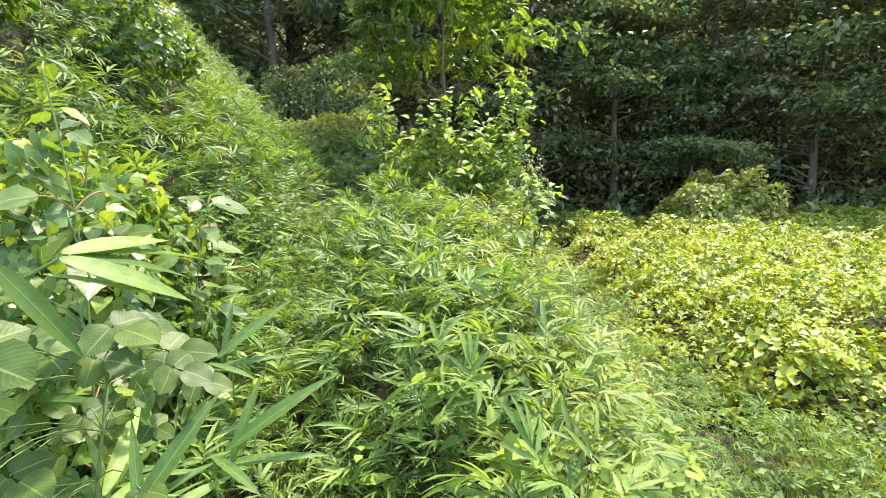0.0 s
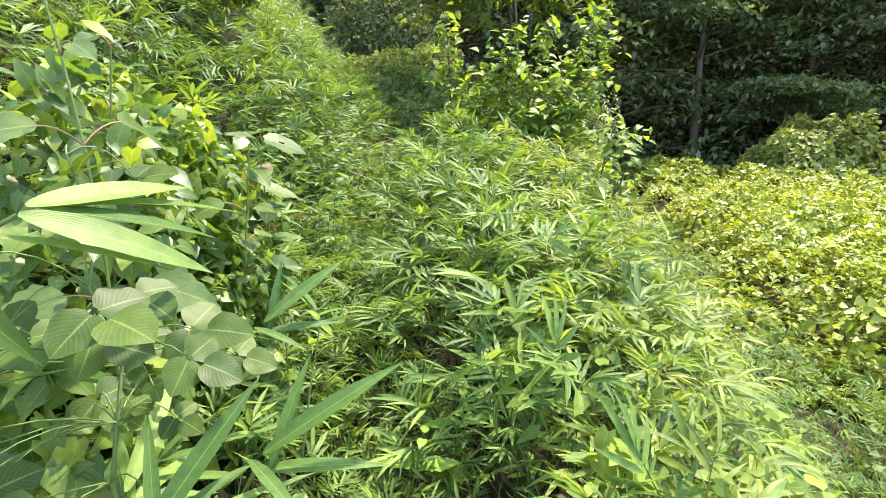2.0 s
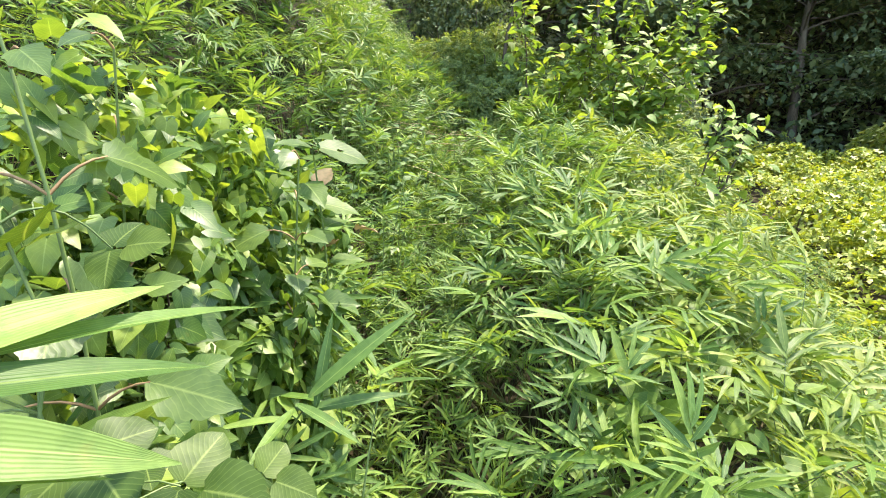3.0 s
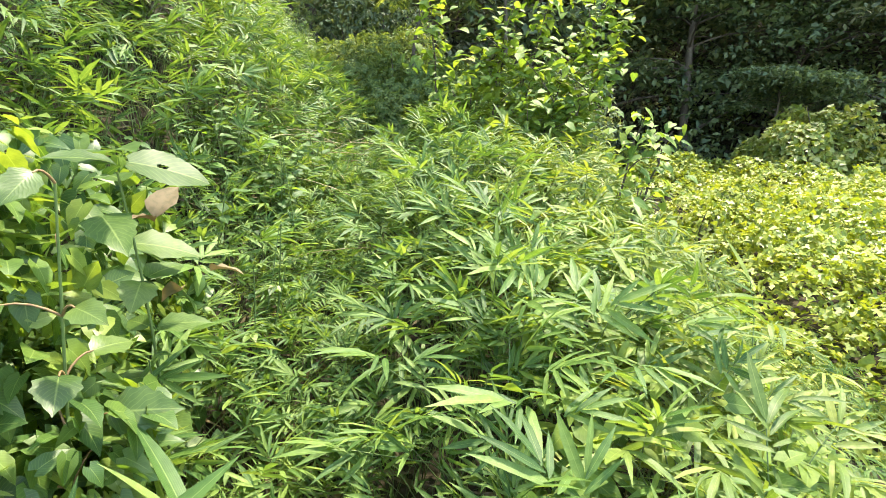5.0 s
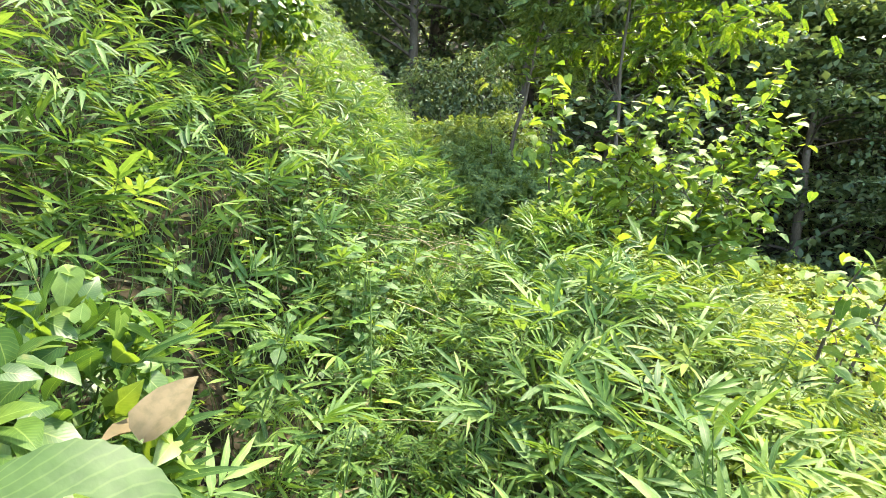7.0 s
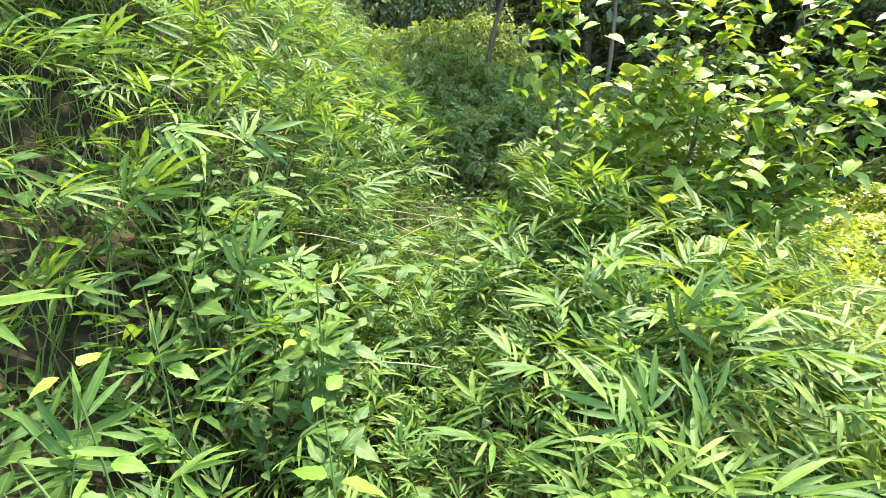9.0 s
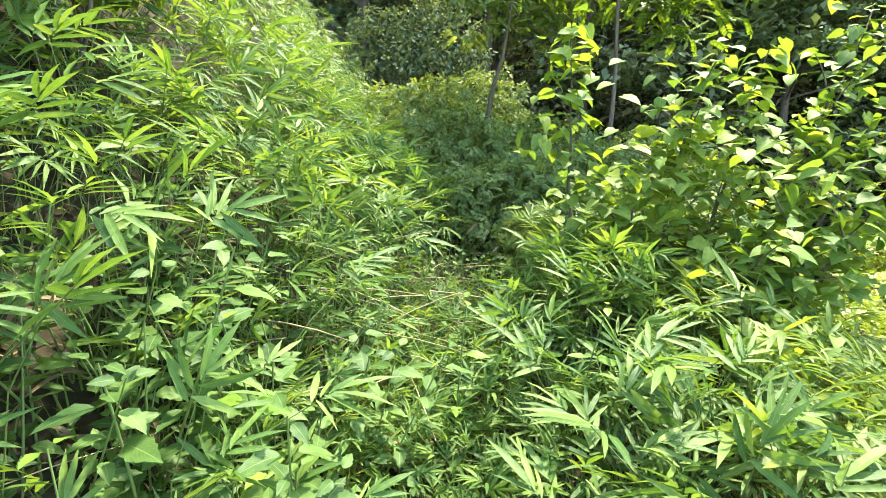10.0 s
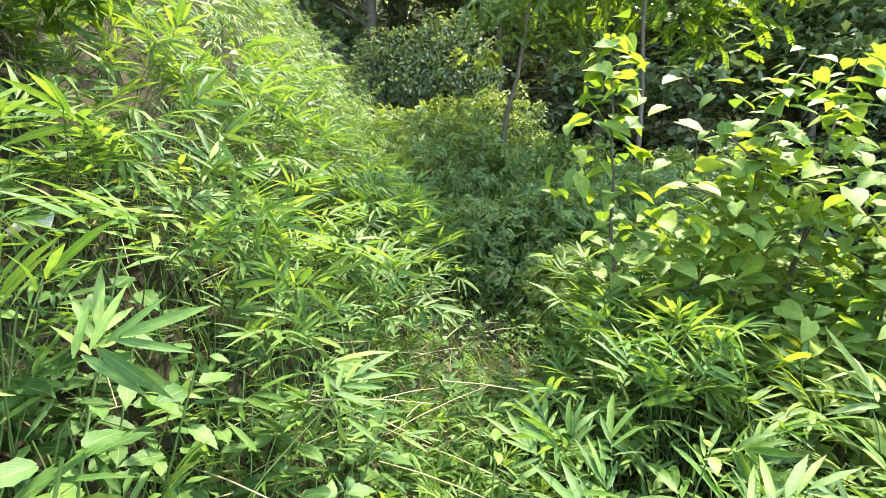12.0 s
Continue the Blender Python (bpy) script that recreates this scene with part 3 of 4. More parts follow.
kinds = [tree(R3, "tree", 11.5, 3.4, 9500, (0.15, 0.28), FOREST, "tall dark broadleaf tree at the edge of the wood", 62, 0.10),
         tree(R3, "tree", 13.0, 3.0, 9500, (0.14, 0.27), CONIFER, "tall dusky evergreen tree deep in shade", 70, 0.06, flat=0.25),
         tree(R3, "tree", 9.0, 3.2, 8500, (0.14, 0.28), FOREST, "spreading broadleaf tree with layered boughs", 48, 0.12, flat=0.22)]
first = [True, True, True]
stand = [(13.5, 19.0), (10.2, 20.5), (6.6, 19.4), (3.4, 20.2), (0.6, 19.0), (-2.2, 18.4), (-5.6, 17.4), (-9.2, 15.5), (-13.0, 11.5), (17.5, 17.5), (21.0, 14.5), (24.0, 10.0),
         (15.5, 24.0), (11.8, 25.0), (8.0, 24.5), (4.6, 25.4), (1.4, 23.5), (-2.2, 21.5), (-6.0, 21.5), (-9.8, 20.0), (20.0, 21.5), (25.0, 18.0), (-14.0, 16.0), (28.0, 13.0),
         (18.0, 29.0), (12.0, 30.0), (5.5, 30.5), (-1.0, 28.5), (-7.0, 25.5), (24.5, 26.0)]
for i, (tx, ty) in enumerate(stand):
    k = i % 3
    m = pose(tx, ty, float(land(tx, ty)) - 0.1, 0, 0, R3.uniform(0, 360)) @ Matrix.Scale(R3.uniform(0.92, 1.25) * (1.15 if i > 11 else 1), 4)
    if first[k]:
        kinds[k].matrix_basis, first[k] = m, False
    else:
        copy_thing(kinds[k], m)

# dark undergrowth at the foot of the wood
n = 42000
a = R3.uniform(-0.85, 1.15, n)
d = 17.5 + 24 * R3.random(n) ** 1.4
x, y = d * np.sin(a), d * np.cos(a)
spots = np.stack([x, y, land(x, y) + np.abs(R3.normal(0, 1.0, n)) * (0.6 + 0.5 * waves(x, y, 1.0))], 1)
f = R3.normal(0, 1, (n, 3))
stuff("undergrowth", spread(DIAMOND, spots, frames_of(f, R3.normal(0, 0.5, (n, 3)) + [0, 0, 1.0]), R3.uniform(0.16, 0.3, n) * (0.7 + d / 40)), FOREST, "dark shaded undergrowth along the foot of the wood", "undergrowth")

# boughs that hang out over the edge of the wood
n, k = 30000, 150
a = R3.uniform(-0.5, 1.0, k)
d = R3.uniform(20.0, 23.5, k)
centre = np.stack([d * np.sin(a), d * np.cos(a), R3.uniform(3.2, 11.0, k)], 1)
which = R3.integers(0, k, n)
spots = centre[which] + R3.normal(0, 1, (n, 3)) * np.array([1.0, 0.8, 0.22])
spots[:, 2] -= 0.18 * np.hypot(spots[:, 0] - centre[which, 0], spots[:, 1] - centre[which, 1])
f = R3.normal(0, 1, (n, 3)) * np.array([1, 1, 0.4]) + np.array([0, -0.4, -0.4])
stuff("wood_edge_boughs", spread(DIAMOND, spots, frames_of(f, R3.normal(0, 0.4, (n, 3)) + [0, -0.4, 1.0]), R3.uniform(0.13, 0.27, n)), FOREST, "leafy boughs hanging out along the dark edge of the wood", "foliage")

# a low tree with layered boughs in front of the wood
tier = tree(R3, "tree", 3.4, 2.4, 6000, (0.10, 0.18), FOREST, "small tree with flat layered green boughs before the wood", 26, 0.6, flat=0.14, trunk_r=0.07)
put(tier, 8.0, 16.8, 40)
tier["group"] = ""


# ---- plants that stand alone ----
R4 = np.random.default_rng(51)
LEAF_MESH = {}


def leaf_mesh(key, piece, mat):
    """One shared mesh for alike leaves."""
    if key not in LEAF_MESH:
        LEAF_MESH[key] = mesh_of("leaf", piece, mat)
    return LEAF_MESH[key]


def rooted(name, x, y, label, category, group=""):
    root = new(name)
    root.location = (x, y, float(land(x, y)))
    return tagged(root, label, category, group)


def leaf_on(parent, mesh, foot, tip, up=(0, 0, 1), wide=1.0, label="", name="leaf"):
    """A leaf from foot to tip, given in the parent's own space."""
    foot, tip = np.array(foot, float), np.array(tip, float)
    size = np.linalg.norm(tip - foot)
    t = frames_of((tip - foot)[None], np.array(up, float)[None])[0]
    ob = part(name, mesh, parent, label)
    m = Matrix([list(t[i] * size) + [foot[i]] for i in range(3)] + [[0, 0, 0, 1]])
    ob.matrix_basis = m @ Matrix.Diagonal((wide, 1, 1, 1))
    return ob


def local(root, p):
    return np.array(p, float) - np.array(root.location)


# stalks of bamboo grass beside the path, leaf by leaf
def stalk_thing(stalk, mat, label, group):
    pts, feet, fwd, ups, size = stalk
    root = tagged(new("bamboo_grass_stalk"), label, "bamboo grass", group)
    part("culm", mesh_of("culm", tube(pts, np.linspace(0.0034, 0.0016, len(pts)), 5), CULM), root)
    for i in range(len(feet)):
        k = int(R4.integers(0, 4))
        f = fwd[i] / np.linalg.norm(fwd[i]) * size[i]
        leaf_on(root, leaf_mesh((mat.name, k), SASA_FINE[k], mat), feet[i], feet[i] + f, ups[i], R4.uniform(0.85, 1.15))
    return root


def plant_pose(x, y, size, tilt=14):
    return pose(x, y, float(land(x, y)), R4.normal(0, tilt), R4.normal(0, tilt), R4.uniform(0, 360)) @ Matrix.Scale(size, 4)


made = [stalk_thing(s, SASA, "green bamboo grass stalk with narrow leaves in a fan", "bamboo grass beside the path") for s in STALKS[:6]]
made += [stalk_thing(s, SASA_SUN_TINT, "bamboo grass stalk on the brow, sunlight painted into its paler leaves", "bamboo grass on the brow") for s in STALKS[4:8]]
used = set()
for i in range(380):
    x, y = R4.uniform(-1.6, 0.55), R4.uniform(0.95, 5.3)
    if near_path(x, y) < 0.92 or (y < 2.2 and -1.15 < x < 0.25) or (-1.8 < x < -0.95 and 2.7 < y < 3.8):
        continue
    k = int(R4.integers(6, 10)) if sun_tinted(np.array(x), np.array(y)) else int(R4.integers(0, 6))
    m = plant_pose(x, y, R4.uniform(0.75, 1.1) * float(near_path(x, y)), 10)
    if k in used:
        copy_thing(made[k], m)
    else:
        made[k].matrix_basis = m
        used.add(k)

# the large-leaved stalk that reaches over the path from the bank
bent = rooted("bamboo_grass_stalk", -0.86, 0.62, "bamboo grass stalk with very large leaves reaching over the path", "bamboo grass")
part("culm", mesh_of("culm", tube(limb(local(bent, (-0.86, 0.62, float(land(-0.86, 0.62)) - 0.05)), local(bent, (-0.57, 0.75, 1.38)), (-0.1, -0.03, 0.25), 12), np.linspace(0.005, 0.0025, 12), 7), CULM), bent)
big = leaf_mesh("large", blade([(0, 0.012), (0.03, 0.03), (0.1, 0.052), (0.22, 0.072), (0.36, 0.08), (0.52, 0.077), (0.66, 0.064), (0.8, 0.042), (0.9, 0.023), (1, 0.002)], (-1, -0.5, 0, 0.5, 1), 0.22, 0.12), SASA)
for foot, tip, up, wide in (((-0.58, 0.77, 1.385), (-0.52, 0.98, 1.40), (0.5, -0.6, 1), 1.0), ((-0.575, 0.79, 1.38), (-0.49, 1.07, 1.36), (0.2, -0.2, 1), 0.5),
                            ((-0.57, 0.75, 1.38), (-0.43, 0.88, 1.30), (0.5, -0.5, 1), 1.25), ((-0.57, 0.77, 1.38), (-0.48, 0.98, 1.33), (0.3, -0.3, 1), 0.9),
                            ((-0.58, 0.73, 1.36), (-0.46, 0.85, 1.31), (0.4, -0.2, 1), 0.55), ((-0.54, 0.60, 1.40), (-0.47, 0.66, 1.26), (0.7, -0.5, 0.5), 1.1)):
    leaf_on(bent, big, local(bent, foot), local(bent, tip), up, wide)

low_stalk = rooted("bamboo_grass_stalk", -0.55, 1.15, "bamboo grass stalk with long pale leaves low beside the path", "bamboo grass")
tip0 = np.array((-0.45, 0.95, 0.93))
part("culm", mesh_of("culm", tube(limb((0, 0, -0.05), local(low_stalk, tip0), (-0.06, 0, 0.06), 9), np.linspace(0.004, 0.002, 9), 6), CULM), low_stalk)
for dx, dy, dz, up, wide in ((0.20, 0.10, 0.14, (0, -0.6, 1), 0.8), (0.21, 0.04, 0.02, (0, -0.3, 1), 0.8), (0.13, -0.10, 0.0, (0.2, -0.2, 1), 0.9), (-0.05, -0.16, 0.03, (0, 0, 1), 0.8), (0.03, 0.1, 0.16, (0, -1, 0.5), 0.7), (-0.16, -0.03, 0.02, (0, 0, 1), 0.8)):
    a = local(low_stalk, tip0) + R4.normal(0, 0.012, 3)
    leaf_on(low_stalk, big, a, a + np.array((dx, dy, dz)), up, wide)

for x, y, size, turn in ((-0.72, 0.95, 1.0, 40), (-0.82, 1.22, 1.1, -30), (-0.62, 1.4, 0.95, 110), (-0.92, 0.8, 1.0, 75), (-0.66, 0.7, 0.9, -60), (-0.85, 1.6, 1.0, 20)):
    copy_thing(low_stalk, pose(x, y, float(land(x, y)), R4.normal(0, 6), R4.normal(0, 6), turn) @ Matrix.Scale(size, 4))

# round-lobed climbing leaves beside the start of the path
ROUND = leaf_mesh("round", joined([turned(ROUND_LEAFLET, pose(0, 0.3, 0.02, 8) @ Matrix.Scale(0.85, 4)), turned(ROUND_LEAFLET, pose(-0.06, 0, 0.0, -8, 14, 78) @ Matrix.Scale(0.76, 4)), turned(ROUND_LEAFLET, pose(0.06, 0, 0.0, -4, -14, -78) @ Matrix.Scale(0.76, 4))]), KUDZU)
climber = rooted("climbing_vine", -0.95, 0.85, "climbing vine with large rounded three-lobed leaves", "vine")
spine = limb((0, 0, -0.05), local(climber, (-0.72, 1.02, 1.42)), (0.16, -0.05, 0), 14, R4, 0.012)
part("stem", mesh_of("stem", tube(spine, np.linspace(0.006, 0.002, 14), 6), CULM), climber)
for cx, cy, cz, s, fx, fy, fz in ((-0.73, 1.02, 1.40, 0.11, 0.6, -0.3, 0.35), (-0.66, 1.08, 1.38, 0.075, 0.8, 0.1, 0.1), (-0.57, 0.92, 1.22, 0.085, 0.7, -0.3, -0.2), (-0.62, 0.78, 1.21, 0.085, 0.6, -0.5, -0.1),
                                  (-0.58, 0.86, 1.18, 0.08, 0.8, 0.2, -0.3), (-0.52, 0.99, 1.15, 0.10, 0.9, 0.1, -0.1), (-0.47, 0.50, 1.31, 0.10, 0.9, -0.2, -0.2), (-0.45, 0.36, 1.28, 0.09, 0.6, -0.5, -0.3),
                                  (-0.47, 0.74, 1.27, 0.085, 0.8, -0.2, -0.2), (-0.45, 0.86, 1.16, 0.075, 0.8, 0.1, -0.4), (-0.62, 0.70, 1.05, 0.09, 0.8, -0.3, -0.2), (-0.68, 0.95, 1.02, 0.09, 0.8, -0.1, -0.4),
                                  (-0.75, 0.82, 1.30, 0.08, 0.5, -0.5, 0.1), (-0.78, 0.62, 1.18, 0.09, 0.7, -0.5, 0.0), (-0.70, 0.50, 1.02, 0.09, 0.8, -0.3, -0.3), (-0.55, 1.15, 1.02, 0.085, 0.8, 0.1, -0.3)):
    c = np.array((cx, cy, cz))
    f = np.array((fx, fy, fz)) / np.linalg.norm((fx, fy, fz)) * s * 0.86
    near = spine[int(np.argmin(np.linalg.norm(spine - local(climber, c), axis=1)))]
    stalk = part("stalk", mesh_of("stalk", tube(limb(near, local(climber, c - f * 0.4), (0, 0, 0.03), 6), np.linspace(0.0017, 0.001, 6), 5), CULM), climber)
    leaf_on(stalk, ROUND, local(climber, c - f * 0.4), local(climber, c + f * 0.6), (0.35 + R4.normal(0, 0.25), -0.5, 0.9))


for i in range(20):
    c = np.array((R4.uniform(-0.78, -0.5), R4.uniform(0.55, 1.15), R4.uniform(0.82, 1.25)))
    f = np.array((R4.uniform(0.3, 1), R4.uniform(-0.6, 0.4), R4.uniform(-0.6, 0.1))) * R4.uniform(0.035, 0.055)
    near = spine[int(np.argmin(np.linalg.norm(spine - local(climber, c), axis=1)))]
    stalk = part("stalk", mesh_of("stalk", tube(limb(near, local(climber, c - f * 0.4), (0, 0, 0.03), 6), np.linspace(0.0014, 0.0008, 6), 5), CULM), climber)
    leaf_on(stalk, ROUND, local(climber, c - f * 0.4), local(climber, c + f * 0.6), (0.35 + R4.normal(0, 0.5), -0.5 + R4.normal(0, 0.3), 0.8))


def tall_weed(name, x, y, top, leaves, size, label, mat, stem_mat, petiole_mat, first=0.3, lean=(0, 0, 0), category="weed"):
    """An upright weed: opposite broad toothed leaves on long stalks."""
    root = rooted(name, x, y, label, category)
    pts = limb((0, 0, -0.05), local(root, top), lean, 12)
    part("stem", mesh_of("stem", tube(pts, np.linspace(0.0045, 0.002, 12), 7), stem_mat), root)
    mesh = leaf_mesh("ovate" + mat.name, OVATE_FINE, mat)
    for i in range(leaves):
        t = first + (1 - first) * i / max(1, leaves - 1)
        base = pts[min(11, int(t * 11))]
        a = i * 2.4 + R4.uniform(-0.3, 0.3)
        out = np.array([math.cos(a), math.sin(a), 0])
        s = size * R4.uniform(0.7, 1.1) * (0.65 if t > 0.93 else 1)
        joint = base + out * s * 0.6 + np.array([0, 0, s * 0.3])
        stalk = part("petiole", mesh_of("petiole", tube(limb(base, joint, (0, 0, 0.01), 5), np.linspace(0.0024, 0.0016, 5), 5), petiole_mat), root)
        leaf_on(stalk, mesh, joint, joint + (out * 0.95 + np.array([0, 0, R4.uniform(-0.4, 0.05)])) * s, (0.35 + R4.normal(0, 0.2), -0.45 + R4.normal(0, 0.2), 0.8), R4.uniform(0.95, 1.15))
    return root


tall_weed("tall_weed", -0.92, 0.98, (-0.83, 1.10, 1.72), 15, 0.12, "tall weed with broad toothed shiny leaves and red stalks", SHINY, CULM, REDSTEM, 0.35, (0.09, 0.04, 0))
tall_weed("tall_weed", -1.00, 1.30, (-0.92, 1.36, 1.62), 16, 0.11, "tall weed with broad toothed leaves on red stalks", SHINY, CULM, REDSTEM, 0.3, (-0.07, 0.05, 0))
tall_weed("tall_weed", -0.95, 1.72, (-0.84, 1.78, 1.40), 16, 0.11, "weed with broad toothed pale leaves beside the path", SHINY, CULM, REDSTEM, 0.25)

# the leaf with a hole bitten out of it
holed = rooted("tall_weed", -1.0, 2.12, "weed with a broad toothed leaf eaten through by insects", "weed")
stem = limb((0, 0, -0.05), local(holed, (-0.95, 2.06, 1.38)), (0.03, 0, 0), 10)
part("stem", mesh_of("stem", tube(stem, np.linspace(0.0045, 0.0025, 10), 7), CULM), holed)
v, q, u = blade([(t, 0.36 * math.sin(math.pi * min(1, 0.06 + t * 0.94)) ** 0.75 * (1.12 - 0.3 * t) + 0.004) for t in np.linspace(0, 1, 19)], np.linspace(-1, 1, 13), 0.1, 0.18, 0.04, 0.05, 0.025)
mid = v[q].mean(axis=1)
keep = ((mid[:, 0] + 0.05) / 0.035) ** 2 + ((mid[:, 1] - 0.40) / 0.08) ** 2 > 1
off = np.stack([(v[:, 0] + 0.05) / 0.035, (v[:, 1] - 0.40) / 0.08], 1)
far_off = np.maximum(np.linalg.norm(off, axis=1), 1e-6)
for i in np.unique(q[keep]):
    if far_off[i] < 1.0:
        v[i, 0], v[i, 1] = -0.05 + off[i, 0] / far_off[i] * 0.035, 0.40 + off[i, 1] / far_off[i] * 0.08
eaten = mesh_of("leaf", (v, q[keep], u), PALE)
leaf_on(holed, eaten, local(holed, (-0.93, 2.07, 1.40)), local(holed, (-0.80, 2.15, 1.37)), (0.15, -0.45, 1), 1.1, "broad toothed leaf with a bitten hole")
whole = leaf_mesh("ovate" + PALE.name, OVATE_FINE, PALE)
for foot, tip in (((-0.95, 2.04, 1.42), (-0.84, 1.96, 1.46)), ((-0.96, 2.08, 1.36), (-1.06, 2.16, 1.38)), ((-0.95, 2.0, 1.30), (-0.85, 1.92, 1.27)), ((-0.97, 2.1, 1.22), (-0.84, 2.16, 1.2)), ((-0.95, 2.05, 1.40), (-1.0, 1.95, 1.44))):
    leaf_on(holed, whole, local(holed, foot), local(holed, tip), (0.2, -0.3, 1))
for i in range(12):
    base = stem[2 + i // 2]
    out = np.array([math.cos(2.4 * i), math.sin(2.4 * i), R4.uniform(-0.1, 0.3)]) * R4.uniform(0.08, 0.12)
    leaf_on(holed, whole, base + out * 0.15, base + out * 1.15, (R4.normal(0.1, 0.2), R4.normal(-0.2, 0.2), 1))

# a heap of heart-leaved vines over a shrub on the bank
def vine_heap(centre, radii, n, loose, size, label):
    root = rooted("vine_heap", centre[0], centre[1], label, "vine")
    c = local(root, centre)
    for _ in range(9):
        tip = c + np.clip(R4.normal(0, 0.4, 3), -0.7, 0.6) * np.array(radii)
        part("stem", mesh_of("stem", tube(limb(np.array([R4.normal(0, 0.15), R4.normal(0, 0.15), -0.1]), tip, R4.normal(0, 0.08, 3), 8), np.linspace(0.007, 0.002, 8), 6), BARK), root)
    part("foliage", mesh_of("foliage", heap_leaves(HEART_MID, R4, n, c, radii, size, 0.25, 0.7), HEART), root)
    mesh = leaf_mesh("heart", HEART_FINE, HEART)
    p, d = leafy_heap(R4, loose, c, np.array(radii) * 1.04, 0.2)
    for i in range(loose):
        f = R4.normal(0, 0.5, 3) + d[i] * 0.6 + np.array([0, 0, -0.6])
        leaf_on(root, mesh, p[i], p[i] + f / np.linalg.norm(f) * R4.uniform(size[0], size[1] * 1.15), d[i] + np.array([0, 0, 0.6]))
    return root


vine_heap((-1.30, 1.6, 0.72), (0.56, 0.66, 0.80), 5600, 190, (0.032, 0.066), "heap of yellow-green heart-leaved vines on the bank")
vine_heap((-1.45, 2.35, 0.75), (0.42, 0.5, 0.62), 1500, 60, (0.04, 0.08), "lower heap of heart-leaved vines beside the path")

# ---- the young mulberry ----
R5 = np.random.default_rng(67)


def mulberry(x, y, stems, label, sub=3, size=(0.06, 0.115), step_len=0.04):
    root = rooted("young_mulberry", x, y, label, "shrub")
    mesh = leaf_mesh("mulberry", MULBERRY_FINE, MULBERRY)
    inner = []
    for tip, start, sub_n in stems:
        foot = np.array([(start[0]) - x, start[1] - y, float(land(start[0], start[1])) - float(land(x, y)) - 0.06])
        end = local(root, tip)
        pts = limb(foot, end, (R5.normal(0, 0.04), R5.normal(0, 0.04), 0.06), 14, R5, 0.008)
        main = part("stem", mesh_of("stem", tube(pts, np.linspace(0.013, 0.003, 14), 7), BARK), root)
        runs = [(main, pts[5:])]
        n = 120 if len(stems) > 3 else 40
        at = R5.uniform(4.0, 12.5, n)
        lo = at.astype(int)
        spots = pts[lo] + (pts[lo + 1] - pts[lo]) * (at - lo)[:, None] + R5.normal(0, 1, (n, 3)) * (0.075 + 0.010 * (13 - at))[:, None]
        f = R5.normal(0, 0.7, (n, 3)) * np.array([1, 1, 0.3]) + np.array([0, -0.2, -0.18])
        inner.append(spread(MULBERRY_MID, spots, frames_of(f, R5.normal(0, 0.3, (n, 3)) + np.array([0, 0, 1.0])), R5.uniform(*size, n)))
        for _ in range(sub_n):
            i = int(R5.integers(4, 11))
            out = R5.normal(0, 1, 3)
            out[2] = abs(out[2]) * 0.5 + 0.25
            twig = limb(pts[i], pts[i] + out / np.linalg.norm(out) * R5.uniform(0.25, 0.5), (0, 0, 0.03), 8)
            spur = part("twig", mesh_of("twig", tube(twig, np.linspace(0.006, 0.002, 8), 5), BARK), root)
            runs.append((spur, twig[2:]))
        for holder, run in runs:
            seg = np.linalg.norm(np.diff(run, axis=0), axis=1)
            total = seg.sum()
            for k in range(max(3, int(total / step_len))):
                s = k / max(1, int(total / step_len) - 1) * (len(run) - 1)
                i = min(int(s), len(run) - 2)
                base = run[i] + (run[i + 1] - run[i]) * (s - i)
                a = k * 2.4 + R5.uniform(-0.5, 0.5)
                out = np.array([math.cos(a), math.sin(a), R5.uniform(-0.1, 0.4)])
                L = R5.uniform(*size)
                joint = base + out * L * 0.45
                f = out * 0.9 + np.array([0, -0.1, -R5.uniform(0.0, 0.5)])
                leaf_on(holder, mesh if R5.random() > 0.04 else leaf_mesh("yellow", MULBERRY_FINE, YELLOW), joint, joint + f / np.linalg.norm(f) * L, (out[0] * 0.25, out[1] * 0.25 - 0.3, 1), R5.uniform(0.9, 1.2))
    part("foliage", mesh_of("foliage", joined(inner), MULBERRY), root)
    return root


mulberry(0.0, 5.75, [((-0.73, 5.98, 2.56), (-0.55, 5.85), 1), ((0.03, 6.0, 2.46), (-0.1, 5.8), 4), ((0.34, 6.2, 2.50), (0.05, 5.85), 4), ((1.04, 6.6, 2.82), (0.15, 5.9), 5), ((1.05, 6.0, 2.34), (0.25, 5.75), 4),
                     ((0.83, 5.6, 1.98), (0.25, 5.6), 4), ((-0.05, 5.95, 2.15), (-0.2, 5.7), 4), ((-0.4, 5.75, 1.8), (-0.4, 5.7), 4), ((0.45, 5.7, 1.85), (0.15, 5.65), 4), ((0.2, 5.5, 1.6), (0.05, 5.5), 4), ((0.65, 6.1, 2.2), (0.3, 5.9), 4)],
         "young mulberry with many stems and bright heart-shaped leaves")
mulberry(0.62, 4.5, [((0.76, 4.38, 1.5), (0.62, 4.5), 3), ((0.95, 4.45, 1.4), (0.65, 4.5), 3), ((0.5, 4.3, 1.05), (0.6, 4.45), 1)], "mulberry sapling on the brow of the slope", size=(0.055, 0.095), step_len=0.035)
mulberry(0.35, 3.6, [((0.42, 3.5, 0.95), (0.35, 3.6), 1), ((0.25, 3.7, 0.9), (0.33, 3.62), 1)], "small mulberry sapling among the bamboo grass", size=(0.05, 0.085), step_len=0.035)

# ---- low weeds ----
PALMATE = joined([turned(LEAFLET, pose(0, 0, 0, -8, 0, a) @ Matrix.Scale(s, 4)) for a, s in ((0, 1), (48, 0.9), (-48, 0.9), (100, 0.65), (-100, 0.65))])


